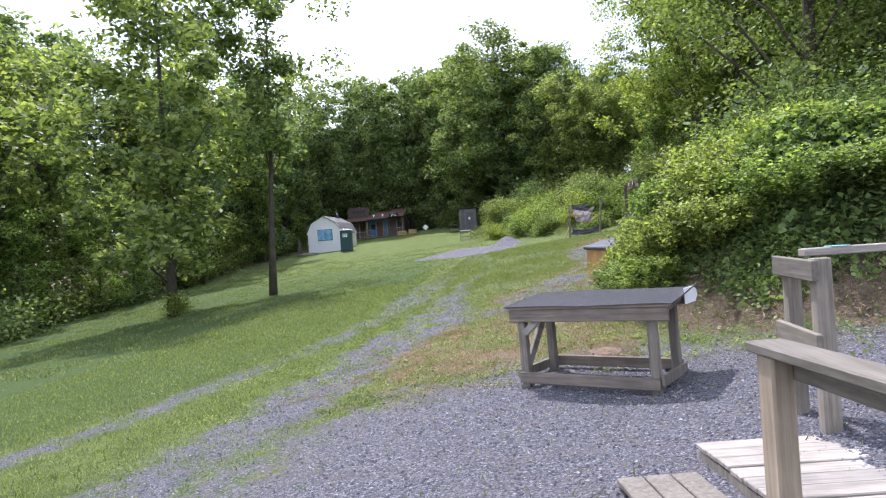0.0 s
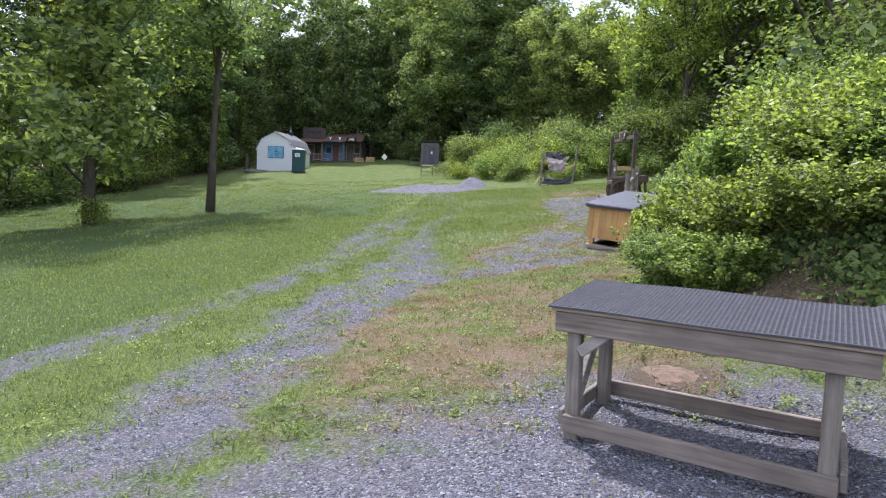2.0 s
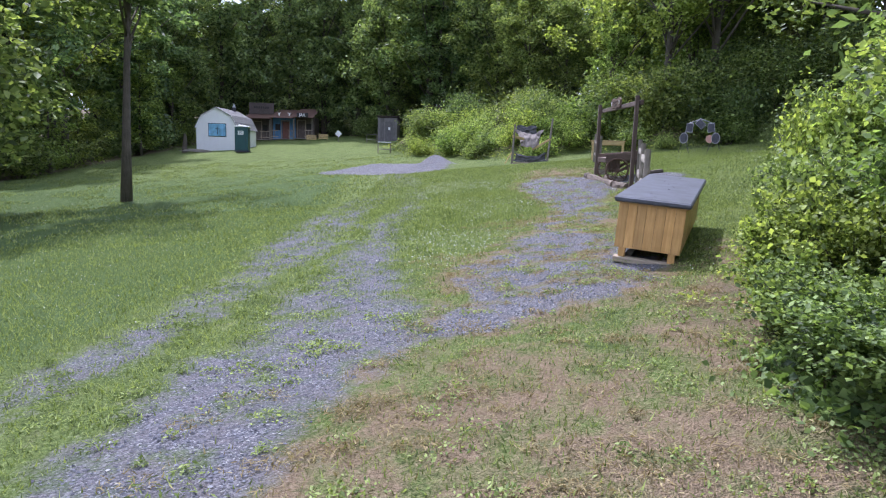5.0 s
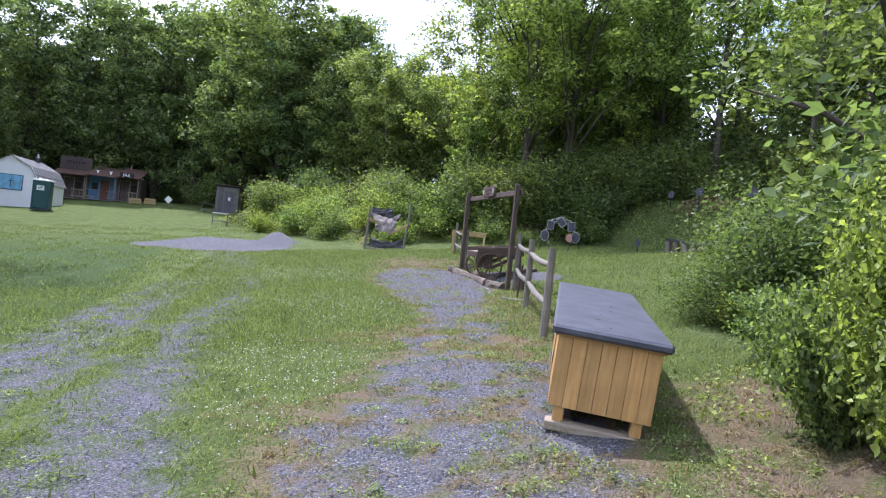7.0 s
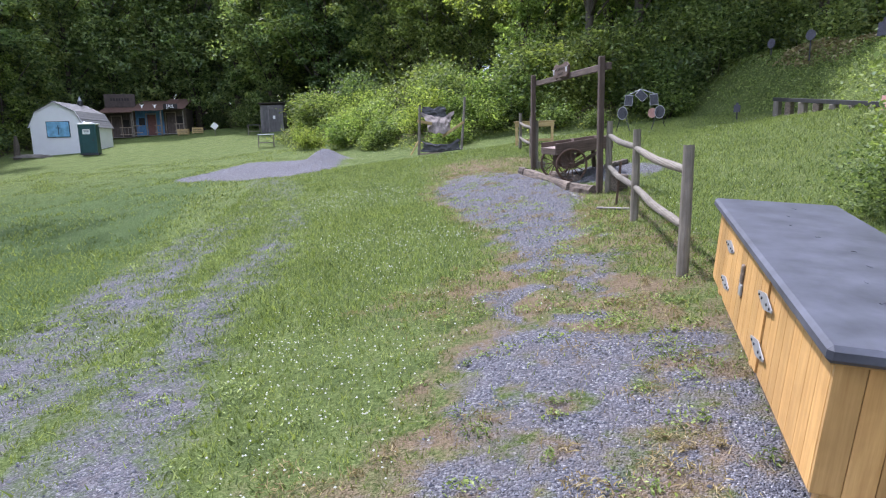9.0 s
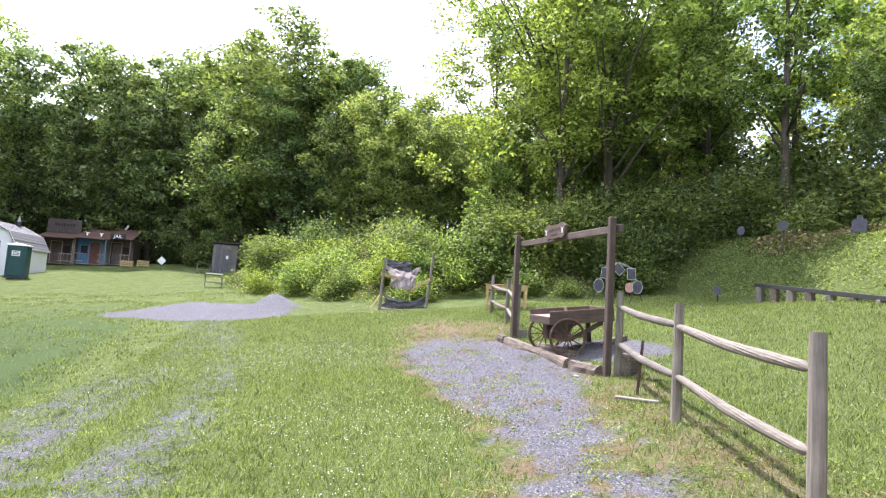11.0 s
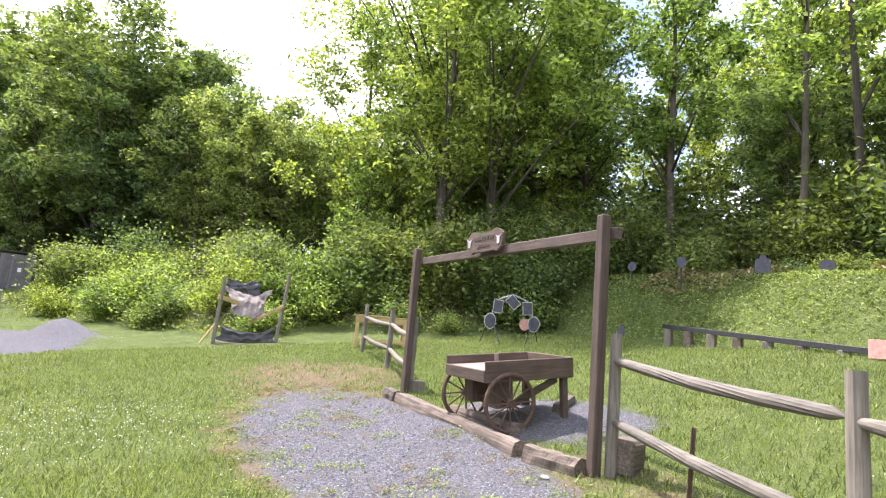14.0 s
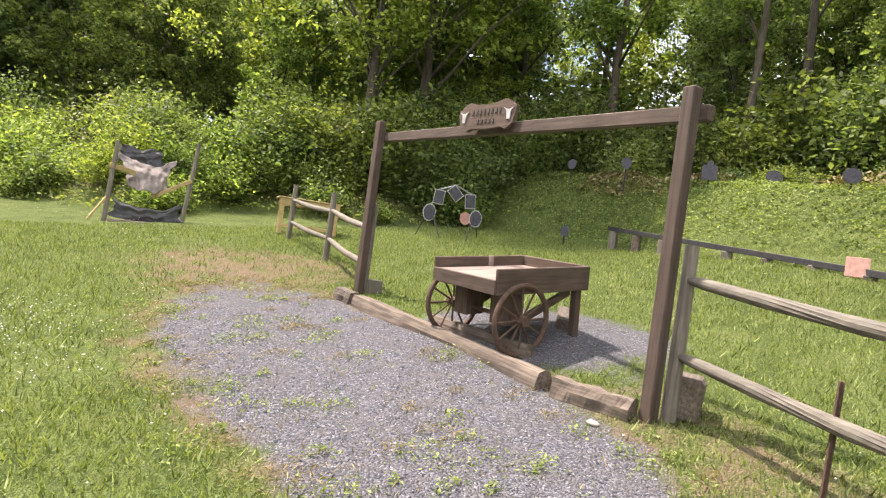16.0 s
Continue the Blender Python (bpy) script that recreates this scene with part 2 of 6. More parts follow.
def ground_mat():
    m, nt, b, tc = start_mat("ground cover")
    att = nt.nodes.new("ShaderNodeAttribute")
    att.attribute_name = "cover"
    sep = nt.nodes.new("ShaderNodeSeparateColor")
    nt.links.new(att.outputs["Color"], sep.inputs["Color"])
    fine, mid, big = noise_fac(nt, tc, 30, 6, 0.75), noise_fac(nt, tc, 4.5, 5, 0.65), noise_fac(nt, tc, 0.45, 4, 0.6)
    grass = ramp(nt, fine, [(0.32, (0.038, 0.055, 0.015)), (0.5, (0.135, 0.188, 0.052)), (0.7, (0.3, 0.365, 0.13))])
    grass = mixc(nt, ramp(nt, big, [(0.3, (0, 0, 0)), (0.75, (0.4, 0.4, 0.4))]), grass, (0.165, 0.21, 0.06))
    grass = mixc(nt, ramp(nt, mid, [(0.5, (0, 0, 0)), (0.8, (0.35, 0.35, 0.35))]), grass, (0.23, 0.235, 0.12))
    clump = noise_fac(nt, tc, 1.6, 6, 0.72)
    grass = mixc(nt, ramp(nt, clump, [(0.34, (0.55, 0.55, 0.55)), (0.5, (0, 0, 0))]), grass, (0.055, 0.085, 0.028))
    grass = mixc(nt, ramp(nt, clump, [(0.55, (0, 0, 0)), (0.72, (0.55, 0.55, 0.55))]), grass, (0.27, 0.31, 0.12))
    vor = nt.nodes.new("ShaderNodeTexVoronoi")
    vor.inputs["Scale"].default_value = 72
    nt.links.new(tc, vor.inputs["Vector"])
    vsep = nt.nodes.new("ShaderNodeSeparateColor")
    nt.links.new(vor.outputs["Color"], vsep.inputs["Color"])
    stone = ramp(nt, vsep.outputs["Red"], [(0.0, (0.09, 0.092, 0.113)), (0.6, (0.19, 0.193, 0.226)), (0.93, (0.3, 0.305, 0.335)), (1.0, (0.5, 0.5, 0.5))])
    stone = mixc(nt, ramp(nt, mid, [(0.4, (0, 0, 0)), (0.72, (0.65, 0.65, 0.65))]), stone, (0.2, 0.18, 0.175))
    dry = ramp(nt, fine, [(0.25, (0.14, 0.102, 0.066)), (0.55, (0.275, 0.208, 0.135)), (0.8, (0.41, 0.33, 0.225))])
    dry = mixc(nt, ramp(nt, mid, [(0.52, (0, 0, 0)), (0.75, (0.7, 0.7, 0.7))]), dry, (0.16, 0.21, 0.06))
    soil = mixc(nt, 0.5, ramp(nt, mid, [(0.3, (0.09, 0.068, 0.048)), (0.7, (0.22, 0.165, 0.115))]), ramp(nt, fine, [(0.3, (0.07, 0.055, 0.04)), (0.5, (0.19, 0.15, 0.1)), (0.68, (0.36, 0.3, 0.2))]))
    jit = mathn(nt, "ADD", mathn(nt, "MULTIPLY", mathn(nt, "SUBTRACT", fine, 0.5), 1.1), mathn(nt, "MULTIPLY", mathn(nt, "SUBTRACT", mid, 0.5), 1.5))

    def sharp(sock, lo, hi):
        return ramp(nt, mathn(nt, "ADD", sock, jit), [(lo, (0, 0, 0)), (hi, (1, 1, 1))])
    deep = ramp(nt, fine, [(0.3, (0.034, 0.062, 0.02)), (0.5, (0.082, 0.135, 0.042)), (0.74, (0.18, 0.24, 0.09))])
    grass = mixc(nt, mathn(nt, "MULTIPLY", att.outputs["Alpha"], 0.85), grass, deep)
    col = mixc(nt, sharp(sep.outputs["Green"], 0.2, 0.8), grass, dry)
    col = mixc(nt, sharp(sep.outputs["Red"], 0.26, 0.78), col, stone)
    col = mixc(nt, sharp(sep.outputs["Blue"], 0.35, 0.65), col, soil)
    nt.links.new(col, b.inputs["Base Color"])
    b.inputs["Roughness"].default_value = 0.95
    b.inputs["Specular IOR Level"].default_value = 0.15
    hgt = mathn(nt, "ADD", mathn(nt, "MULTIPLY", vor.outputs["Distance"], -1.0), fine)
    bump(nt, b, hgt, 1.0, 0.042)
    return m


M_GROUND = ground_mat()


def gravel_mat():
    m, nt, b, tc = start_mat("crushed gravel stones")
    isl = nt.nodes.new("ShaderNodeNewGeometry").outputs["Random Per Island"]
    nt.links.new(ramp(nt, isl, [(0, (0.08, 0.082, 0.1)), (0.6, (0.18, 0.183, 0.214)), (0.97, (0.29, 0.295, 0.325)), (1.0, (0.45, 0.45, 0.44))]), b.inputs["Base Color"])
    b.inputs["Roughness"].default_value = 0.9
    return m


M_GRAVEL = gravel_mat()

# ---- terrain ----
rng = np.random.default_rng(7)


def lattice(ix, iy, seed):
    n = (ix.astype(np.int64) * 374761393 + iy.astype(np.int64) * 668265263 + seed * 974711) & 0x7FFFFFFF
    n = ((n ^ (n >> 13)) * 1274126177) & 0x7FFFFFFF
    return ((n ^ (n >> 16)) & 0xFFFF) / 65535.0


def vnoise(x, y, scale, seed=0):
    x, y = np.asarray(x, float) * scale, np.asarray(y, float) * scale
    ix, iy = np.floor(x), np.floor(y)
    fx, fy = x - ix, y - iy
    fx, fy = fx * fx * (3 - 2 * fx), fy * fy * (3 - 2 * fy)
    a, b_ = lattice(ix, iy, seed), lattice(ix + 1, iy, seed)
    c, d = lattice(ix, iy + 1, seed), lattice(ix + 1, iy + 1, seed)
    return (a * (1 - fx) + b_ * fx) * (1 - fy) + (c * (1 - fx) + d * fx) * fy


def fnoise(x, y, scale, seed=0):
    return (vnoise(x, y, scale, seed) + 0.5 * vnoise(x, y, scale * 2.1, seed + 1) + 0.25 * vnoise(x, y, scale * 4.3, seed + 2)) / 1.75


def sstep(a, b, v):
    t = np.clip((np.asarray(v, float) - a) / (b - a), 0, 1)
    return t * t * (3 - 2 * t)


def along(x, y, line):
    """Distance to a polyline."""
    best = np.full(np.shape(x), 1e9)
    for (x0, y0), (x1, y1) in zip(line[:-1], line[1:]):
        dx, dy = x1 - x0, y1 - y0
        t = np.clip(((x - x0) * dx + (y - y0) * dy) / (dx * dx + dy * dy), 0, 1)
        best = np.minimum(best, np.hypot(x - x0 - t * dx, y - y0 - t * dy))
    return best


def inside(x, y, poly):
    """Signed distance: positive inside the polygon."""
    odd = np.zeros(np.shape(x), bool)
    for (x0, y0), (x1, y1) in zip(poly, poly[1:] + poly[:1]):
        if y0 != y1:
            odd ^= ((y0 > y) != (y1 > y)) & (x < (x1 - x0) * (y - y0) / (y1 - y0) + x0)
    d = along(x, y, poly + poly[:1])
    return np.where(odd, d, -d)


NEAR_BANK = [(6.4, 6.9), (5.1, 7.5), (4.45, 8.3), (4.05, 9.4), (4.0, 11.0), (4.45, 12.8), (5.6, 14.4), (7.4, 16.2), (10.0, 19.5), (14, 21), (40, 22), (40, 6), (12, 6)]
FAR_BANK = [(-3.2, 60), (-0.5, 51), (2.4, 46.4), (5.4, 41.2), (9.5, 42), (13.5, 38.6), (17, 39.2), (40, 41), (40, 75), (0, 75)]
PARKING = [(-0.6, -6), (0.5, 4.8), (0.85, 6.5), (1.7, 7.2), (2.6, 7.9), (3.8, 7.8), (4.6, 7.3), (7.0, 6.6), (14, 6.0), (14, -6)]


CHEST_GRAVEL = [(1.3, 12.6), (1.6, 13.9), (1.75, 15.2), (2.3, 16.9), (3.0, 17.9), (3.7, 18.6), (4.5, 18.3), (5.2, 17.9), (4.6, 16.2), (4.5, 14.6), (3.3, 14.0), (2.4, 13.3)]
GATE_PATH = [(4.4, 21.5), (4.45, 22.6), (4.25, 23.7), (4.3, 25.5), (4.25, 26.7), (4.35, 28.5), (4.9, 30), (5.6, 31.7), (6.4, 32), (6.7, 30.2), (6.9, 29), (6.85, 26), (6.7, 24.6), (6.1, 23.2), (5.5, 21.2)]
TURNAROUND = [(-5.2, 42), (-2.6, 45.8), (0.8, 44), (2.4, 41.5), (2.4, 39.5), (1.6, 38), (0, 37.6), (-2, 38.4), (-4.2, 40.4)]


def height(x, y):
    x, y = np.asarray(x, float), np.asarray(y, float)
    cx, cy = np.clip(x, -26, 22), np.clip(y, -8, 78)
    z = -0.4596 + 0.10612 * cx + 0.01173 * cy - 0.00013 * cx * cy + 0.00098 * cx * cx + 0.00079 * cy * cy
    z = z + 0.25 * np.exp(-((x + 16) ** 2 + (y - 59) ** 2) / 70) - 0.2 * np.exp(-((x + 12) ** 2 + (y - 34) ** 2) / 60)
    z = z + 0.58 * np.exp(-((x - 15) ** 2 + (y - 26) ** 2) / 22)
    z = z + 0.16 * np.exp(-((x - 7.9) ** 2 + (y - 26.6) ** 2) / 1.3)
    z = z - 0.09 * np.exp(-((x - 3.5) ** 2 + (y - 6.8) ** 2) / 0.9)
    near = inside(x, y, NEAR_BANK)
    z = z + 1.4 * sstep(-0.1, 2.0, near) + 0.12 * np.clip(near - 1.5, 0, 10)
    far = inside(x, y, FAR_BANK)
    z = z + 1.25 * sstep(-0.2, 3.0, far)
    z = z + 1.95 * sstep(17.0, 20.0, x + 0.4 * np.sin(y * 0.5)) * sstep(20.5, 25, y) * sstep(52, 38, y)
    z = z + 0.62 * np.exp(-(((x - 1.35) / 0.8) ** 2 + ((y - 41.2) / 1.3) ** 2))
    # the wooded hill beyond
    z = z + 0.16 * np.clip(x - 23, 0, 80) + 0.10 * np.clip(y - 80, 0, 120)
    return z + 0.05 * (fnoise(x, y, 0.6, 5) - 0.5)


def covers(x, y):
    """Gravel, dry grass and bare soil, each 0 to 1."""
    n1, n2 = fnoise(x, y, 0.9, 11), fnoise(x, y, 2.4, 17)
    wob = (n1 - 0.5) * 0.9 + (n2 - 0.5) * 0.5
    n3 = fnoise(x, y, 3.6, 19)
    left = along(x, y, [(-9, -1), (-5.6, 4.5), (-3.4, 7.1), (-2.9, 8.3), (-2.3, 10.4), (-1.4, 13), (-1.15, 15), (-0.95, 18), (-0.9, 22), (-0.8, 25.5), (-0.3, 29), (0, 33), (-0.5, 37)])
    right = along(x, y, [(-1.6, -2), (-0.6, 6), (-0.15, 8), (0.1, 10.6), (0.4, 12), (0.62, 13.5), (0.6, 15.2), (0.62, 16.4), (0.6, 18), (0.5, 20.9), (0.9, 24), (0.95, 28), (0.4, 34)])
    lw = 0.38 + 0.4 * sstep(15, 20, y)
    rw = 0.62 + 0.3 * np.exp(-((y - 12.8) / 1.6) ** 2) - 0.12 * sstep(15, 18, y)
    gravel = np.maximum(sstep(0.45, -0.35, left - lw + wob * 0.6) * (0.4 + 0.75 * (n3 - 0.2)) * (1 - 0.35 * sstep(22, 30, y)),
                        sstep(0.45, -0.4, right - rw + wob * 0.6) * (0.54 + 0.75 * (n3 - 0.25)) * (1 - 0.4 * sstep(17, 30, y)))
    gravel = np.maximum(gravel, sstep(0.9, 0.4, np.abs(x - 0.1)) * sstep(15.5, 17.5, y) * sstep(27, 21, y) * (0.12 + 0.5 * sstep(0.4, 0.66, n3)))
    gravel = np.maximum(gravel, sstep(-1.6, 0.6, inside(x, y, PARKING) + wob))
    patch = sstep(-0.25, 0.3, inside(x, y, CHEST_GRAVEL) + wob * 0.9)
    gravel = np.maximum(gravel, patch * (0.4 + 0.7 * sstep(0.32, 0.64, n3)))
    spots = sstep(1.0, 0.5, along(x, y, [(4.1, 19.2), (4.7, 20.6), (5.0, 22)]) + wob) * sstep(0.4, 0.58, n1 * 0.5 + n3 * 0.5)
    gravel = np.maximum(gravel, spots * 0.9)
    way = inside(x, y, GATE_PATH) + wob * 0.55
    gravel = np.maximum(gravel, sstep(-0.2, 0.3, way) * (0.75 + 0.4 * n3) * (1 - 0.75 * sstep(29.2, 31.2, y + 2 * (n1 - 0.5))))
    path = along(x, y, [(3.9, 18), (4.6, 20.4), (5.35, 22.8), (5.7, 25.5), (5.75, 28.3), (6.2, 30.6)])
    gravel = np.maximum(gravel, sstep(1.7, 1.0, np.hypot(x - 7.9, y - 26.5) + wob) * 0.9)
    gravel = np.maximum(gravel, sstep(-0.5, 0.5, inside(x, y, TURNAROUND) + wob))
    dry = np.maximum.reduce([sstep(3.0, 1.2, np.hypot((x - 2.2), (y - 9.8) * 0.7) + wob) * 0.85,
                             sstep(2.1, 0.7, np.hypot(x - 4.2, (y - 19.2) * 0.85) + wob * 1.4) * 0.8,
                             sstep(2.0, 0.8, np.hypot((x - 6.5) * 0.8, (y - 32.2) * 0.6) + wob) * 0.85,
                             sstep(-0.6, 0.1, way) * 0.7, sstep(1.5, 0.5, np.hypot((x - 6.3) * 0.9, (y - 31.5) * 0.6) + wob) * 0.9,
                             sstep(-0.75, 0.0, inside(x, y, CHEST_GRAVEL) + wob) * 0.75, sstep(1.3, 0.5, path + wob) * sstep(22.5, 21, y) * 0.8, sstep(1.0, 0.2, along(x, y, [(5.6, 19.2), (6.5, 22), (7.1, 24.6)]) + wob) * 0.6,
                             sstep(-1.2, 0.2, inside(x, y, PARKING)) * 0.6])
    dry = np.maximum(dry, sstep(1.5, 0.5, along(x, y, [(4.2, 12.6), (5.6, 13.8), (6.6, 15.8)]) + wob) * 0.8)
    dry = dry * (0.35 + 0.5 * n2 + 0.6 * sstep(0.36, 0.64, fnoise(x, y, 4.2, 23)))
    soil = np.maximum(sstep(-0.1, 0.5, inside(x, y, NEAR_BANK) + wob * 0.4) * 0.85, sstep(0.0, 1.5, inside(x, y, FAR_BANK)) * 0.5)
    wood_floor = np.maximum(sstep(-23.5, -26, x), sstep(78, 82, y))
    soil = np.maximum(soil, sstep(0.5, 0.2, np.hypot(x - 3.55, y - 8.35)))
    soil = np.maximum(soil, sstep(0.9, 0.3, along(x, y, [(4.5, 13.3), (5.7, 14.1), (6.4, 15.4)]) + wob) * (0.12 + 0.5 * n2))
    soil = np.maximum(soil, np.maximum(wood_floor, sstep(21.5, 24, x)) * 0.75)
    return np.clip(gravel, 0, 1), np.clip(dry, 0, 1), np.clip(soil, 0, 1)


def gz(x, y):
    return float(height(np.array([x]), np.array([y]))[0])


# ---- mesh helpers ----
def mesh_object(name, verts, faces, material, parent=None, smooth=False):
    me = bpy.data.meshes.new(name)
    me.from_pydata(verts if isinstance(verts, list) else verts.tolist(), [], faces if isinstance(faces, list) else faces.tolist())
    me.materials.append(material)
    if smooth:
        me.polygons.foreach_set("use_smooth", [True] * len(me.polygons))
    ob = new(name, me)
    ob.parent = parent
    return ob


def part(name, bm, material, parent, label="", smooth=False):
    me = bpy.data.meshes.new(name)
    bmesh.ops.recalc_face_normals(bm, faces=bm.faces)
    bm.to_mesh(me)
    bm.free()
    me.materials.append(material)
    if smooth:
        me.polygons.foreach_set("use_smooth", [True] * len(me.polygons))
    ob = new(name, me)
    ob.parent = parent
    if label:
        tagged(ob, label)
    return ob


def thing(name, m, label, category, group=""):
    ob = new(name)
    ob.matrix_world = m
    ob.empty_display_size = 0.2
    return tagged(ob, label, category, group)


def box(sx, sy, sz, x=0.0, y=0.0, z=0.0, rx=0.0, ry=0.0, rz=0.0, bevel=0.006, bm=None):
    """A bevelled board, centred at x, y and z."""
    bm = bm or bmesh.new()
    made = bmesh.ops.create_cube(bm, size=1.0)["verts"]
    bmesh.ops.transform(bm, matrix=Matrix.Diagonal((sx, sy, sz, 1)), verts=made)
    if bevel:
        edges = list({e for v in made for e in v.link_edges})
        made = list({v for f in bmesh.ops.bevel(bm, geom=edges, offset=min(bevel, 0.3 * min(sx, sy, sz)), segments=1, affect="EDGES")["faces"] for v in f.verts} | {v for v in made if v.is_valid})
    bmesh.ops.transform(bm, matrix=pose(x, y, z, rx, ry, rz), verts=made)
    return bm


def beam(a, b, w, h, bevel=0.006, bm=None):
    """A board of width w and height h from a to b."""
    a, b = Vector(a), Vector(b)
    d = b - a
    q = d.to_track_quat("X", "Z")
    bm = bm or bmesh.new()
    made = bmesh.ops.create_cube(bm, size=1.0)["verts"]
    bmesh.ops.transform(bm, matrix=Matrix.Diagonal((d.length, w, h, 1)), verts=made)
    if bevel:
        edges = list({e for v in made for e in v.link_edges})
        made = list({v for f in bmesh.ops.bevel(bm, geom=edges, offset=min(bevel, 0.3 * min(w, h)), segments=1, affect="EDGES")["faces"] for v in f.verts} | {v for v in made if v.is_valid})
    bmesh.ops.transform(bm, matrix=Matrix.Translation((a + b) / 2) @ q.to_matrix().to_4x4(), verts=made)
    return bm


def tube(points, radii, seg=8, bm=None, wobble=0.0, join=None):
    """A round limb through points, closed at both ends."""
    bm = bm or bmesh.new()
    pts = [Vector(p) for p in points]
    rings = []
    for i, p in enumerate(pts):
        d = (pts[min(i + 1, len(pts) - 1)] - pts[max(i - 1, 0)]).normalized()
        side = d.cross(Vector((0.31, 0.95, 0.05))).normalized()
        up = d.cross(side)
        r = radii[i] if isinstance(radii, (list, tuple)) else radii
        ring = []
        for k in range(seg):
            a = 2 * math.pi * k / seg
            rr = r * (1 + wobble * (random.random() - 0.5))
            ring.append(bm.verts.new(p + (side * math.cos(a) + up * math.sin(a)) * rr))
        rings.append(ring)
    for r0, r1 in zip(rings[:-1], rings[1:]):
        for k in range(seg):
            bm.faces.new((r0[k], r0[(k + 1) % seg], r1[(k + 1) % seg], r1[k]))
    if join is None:
        bm.faces.new(rings[0][::-1])
    else:
        for k in range(seg):
            bm.faces.new((rings[0][(k + 1) % seg], rings[0][k], join))
    bm.faces.new(rings[-1])
    return bm


def torus(R, r, m, seg=28, ring=6, bm=None):
    bm = bm or bmesh.new()
    rows = []
    for i in range(seg):
        a = 2 * math.pi * i / seg
        rows.append([bm.verts.new(m @ Vector(((R + r * math.cos(2 * math.pi * k / ring)) * math.cos(a), (R + r * math.cos(2 * math.pi * k / ring)) * math.sin(a), r * math.sin(2 * math.pi * k / ring)))) for k in range(ring)])
    for i in range(seg):
        p, q = rows[i], rows[(i + 1) % seg]
        for k in range(ring):
            bm.faces.new((p[k], p[(k + 1) % ring], q[(k + 1) % ring], q[k]))
    return bm


def outline(points, depth, m=None, bm=None):
    """A flat shape in x and z, thick along y."""
    bm = bm or bmesh.new()
    m = m or Matrix.Identity(4)
    a = [bm.verts.new(m @ Vector((x, -depth / 2, z))) for x, z in points]
    b = [bm.verts.new(m @ Vector((x, depth / 2, z))) for x, z in points]
    bm.faces.new(a)
    bm.faces.new(b[::-1])
    for i in range(len(a)):
        j = (i + 1) % len(a)
        bm.faces.new((a[i], b[i], b[j], a[j]))
    return bm


def leaf_quads(P, size, up=0.45, slim=0.55, gen=rng):
    """Rhombic leaves at P, turned at random, leaning towards facing up."""
    n = len(P)
    d = gen.normal(size=(n, 3))
    d[:, 2] *= 0.55
    d /= np.linalg.norm(d, axis=1)[:, None]
    nrm = gen.normal(size=(n, 3)) + np.array([0, 0, 2.2 * up])
    s = np.cross(nrm, d)
    s /= np.linalg.norm(s, axis=1)[:, None] + 1e-9
    size = np.broadcast_to(size, (n,))[:, None]
    droop = np.array([0, 0, -0.12]) * size
    V = np.stack([P - d * size * 0.5, P + s * size * 0.5 * slim + d * size * 0.05, P + d * size * 0.5 + droop, P - s * size * 0.5 * slim + d * size * 0.05], 1).reshape(-1, 3)
    F = np.arange(4 * n).reshape(-1, 4)
    return V, F


# ---- ground ----
def axis(fine, fine_step, mid, mid_step, far):
    a = list(np.arange(fine[0], fine[1] + 1e-6, fine_step))
    lo, hi = list(np.arange(fine[0] - mid_step, mid[0], -mid_step))[::-1], list(np.arange(a[-1] + mid_step, mid[1], mid_step))
    out, v, s = [], hi[-1], mid_step
    while v < far:
        s *= 1.35
        v += s
        out.append(v)
    out2, v, s = [], lo[0], mid_step
    while v > -far:
        s *= 1.35
        v -= s
        out2.append(v)
    return np.array(out2[::-1] + lo + a + hi + out)


gx, gy = axis((-5, 9), 0.085, (-30, 26), 0.4, 900), axis((1, 33), 0.09, (-8, 84), 0.4, 900)
GX, GY = np.meshgrid(gx, gy)
GZ = height(GX, GY)
nx, ny = len(gx), len(gy)
idx = np.arange(nx * ny).reshape(ny, nx)
quads = np.stack([idx[:-1, :-1], idx[:-1, 1:], idx[1:, 1:], idx[1:, :-1]], -1).reshape(-1, 4)
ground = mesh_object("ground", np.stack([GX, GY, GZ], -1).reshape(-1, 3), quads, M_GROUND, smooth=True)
cg, cd, cs = covers(GX, GY)
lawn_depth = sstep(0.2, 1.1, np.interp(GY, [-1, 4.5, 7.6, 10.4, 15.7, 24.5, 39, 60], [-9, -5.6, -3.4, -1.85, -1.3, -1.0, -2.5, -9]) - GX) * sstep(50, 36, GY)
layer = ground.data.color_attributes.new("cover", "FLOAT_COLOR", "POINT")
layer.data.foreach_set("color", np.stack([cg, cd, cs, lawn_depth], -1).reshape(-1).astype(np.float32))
tagged(ground, "mown lawn with clover, worn gravel tracks and dry patches", "ground", kind="structure")


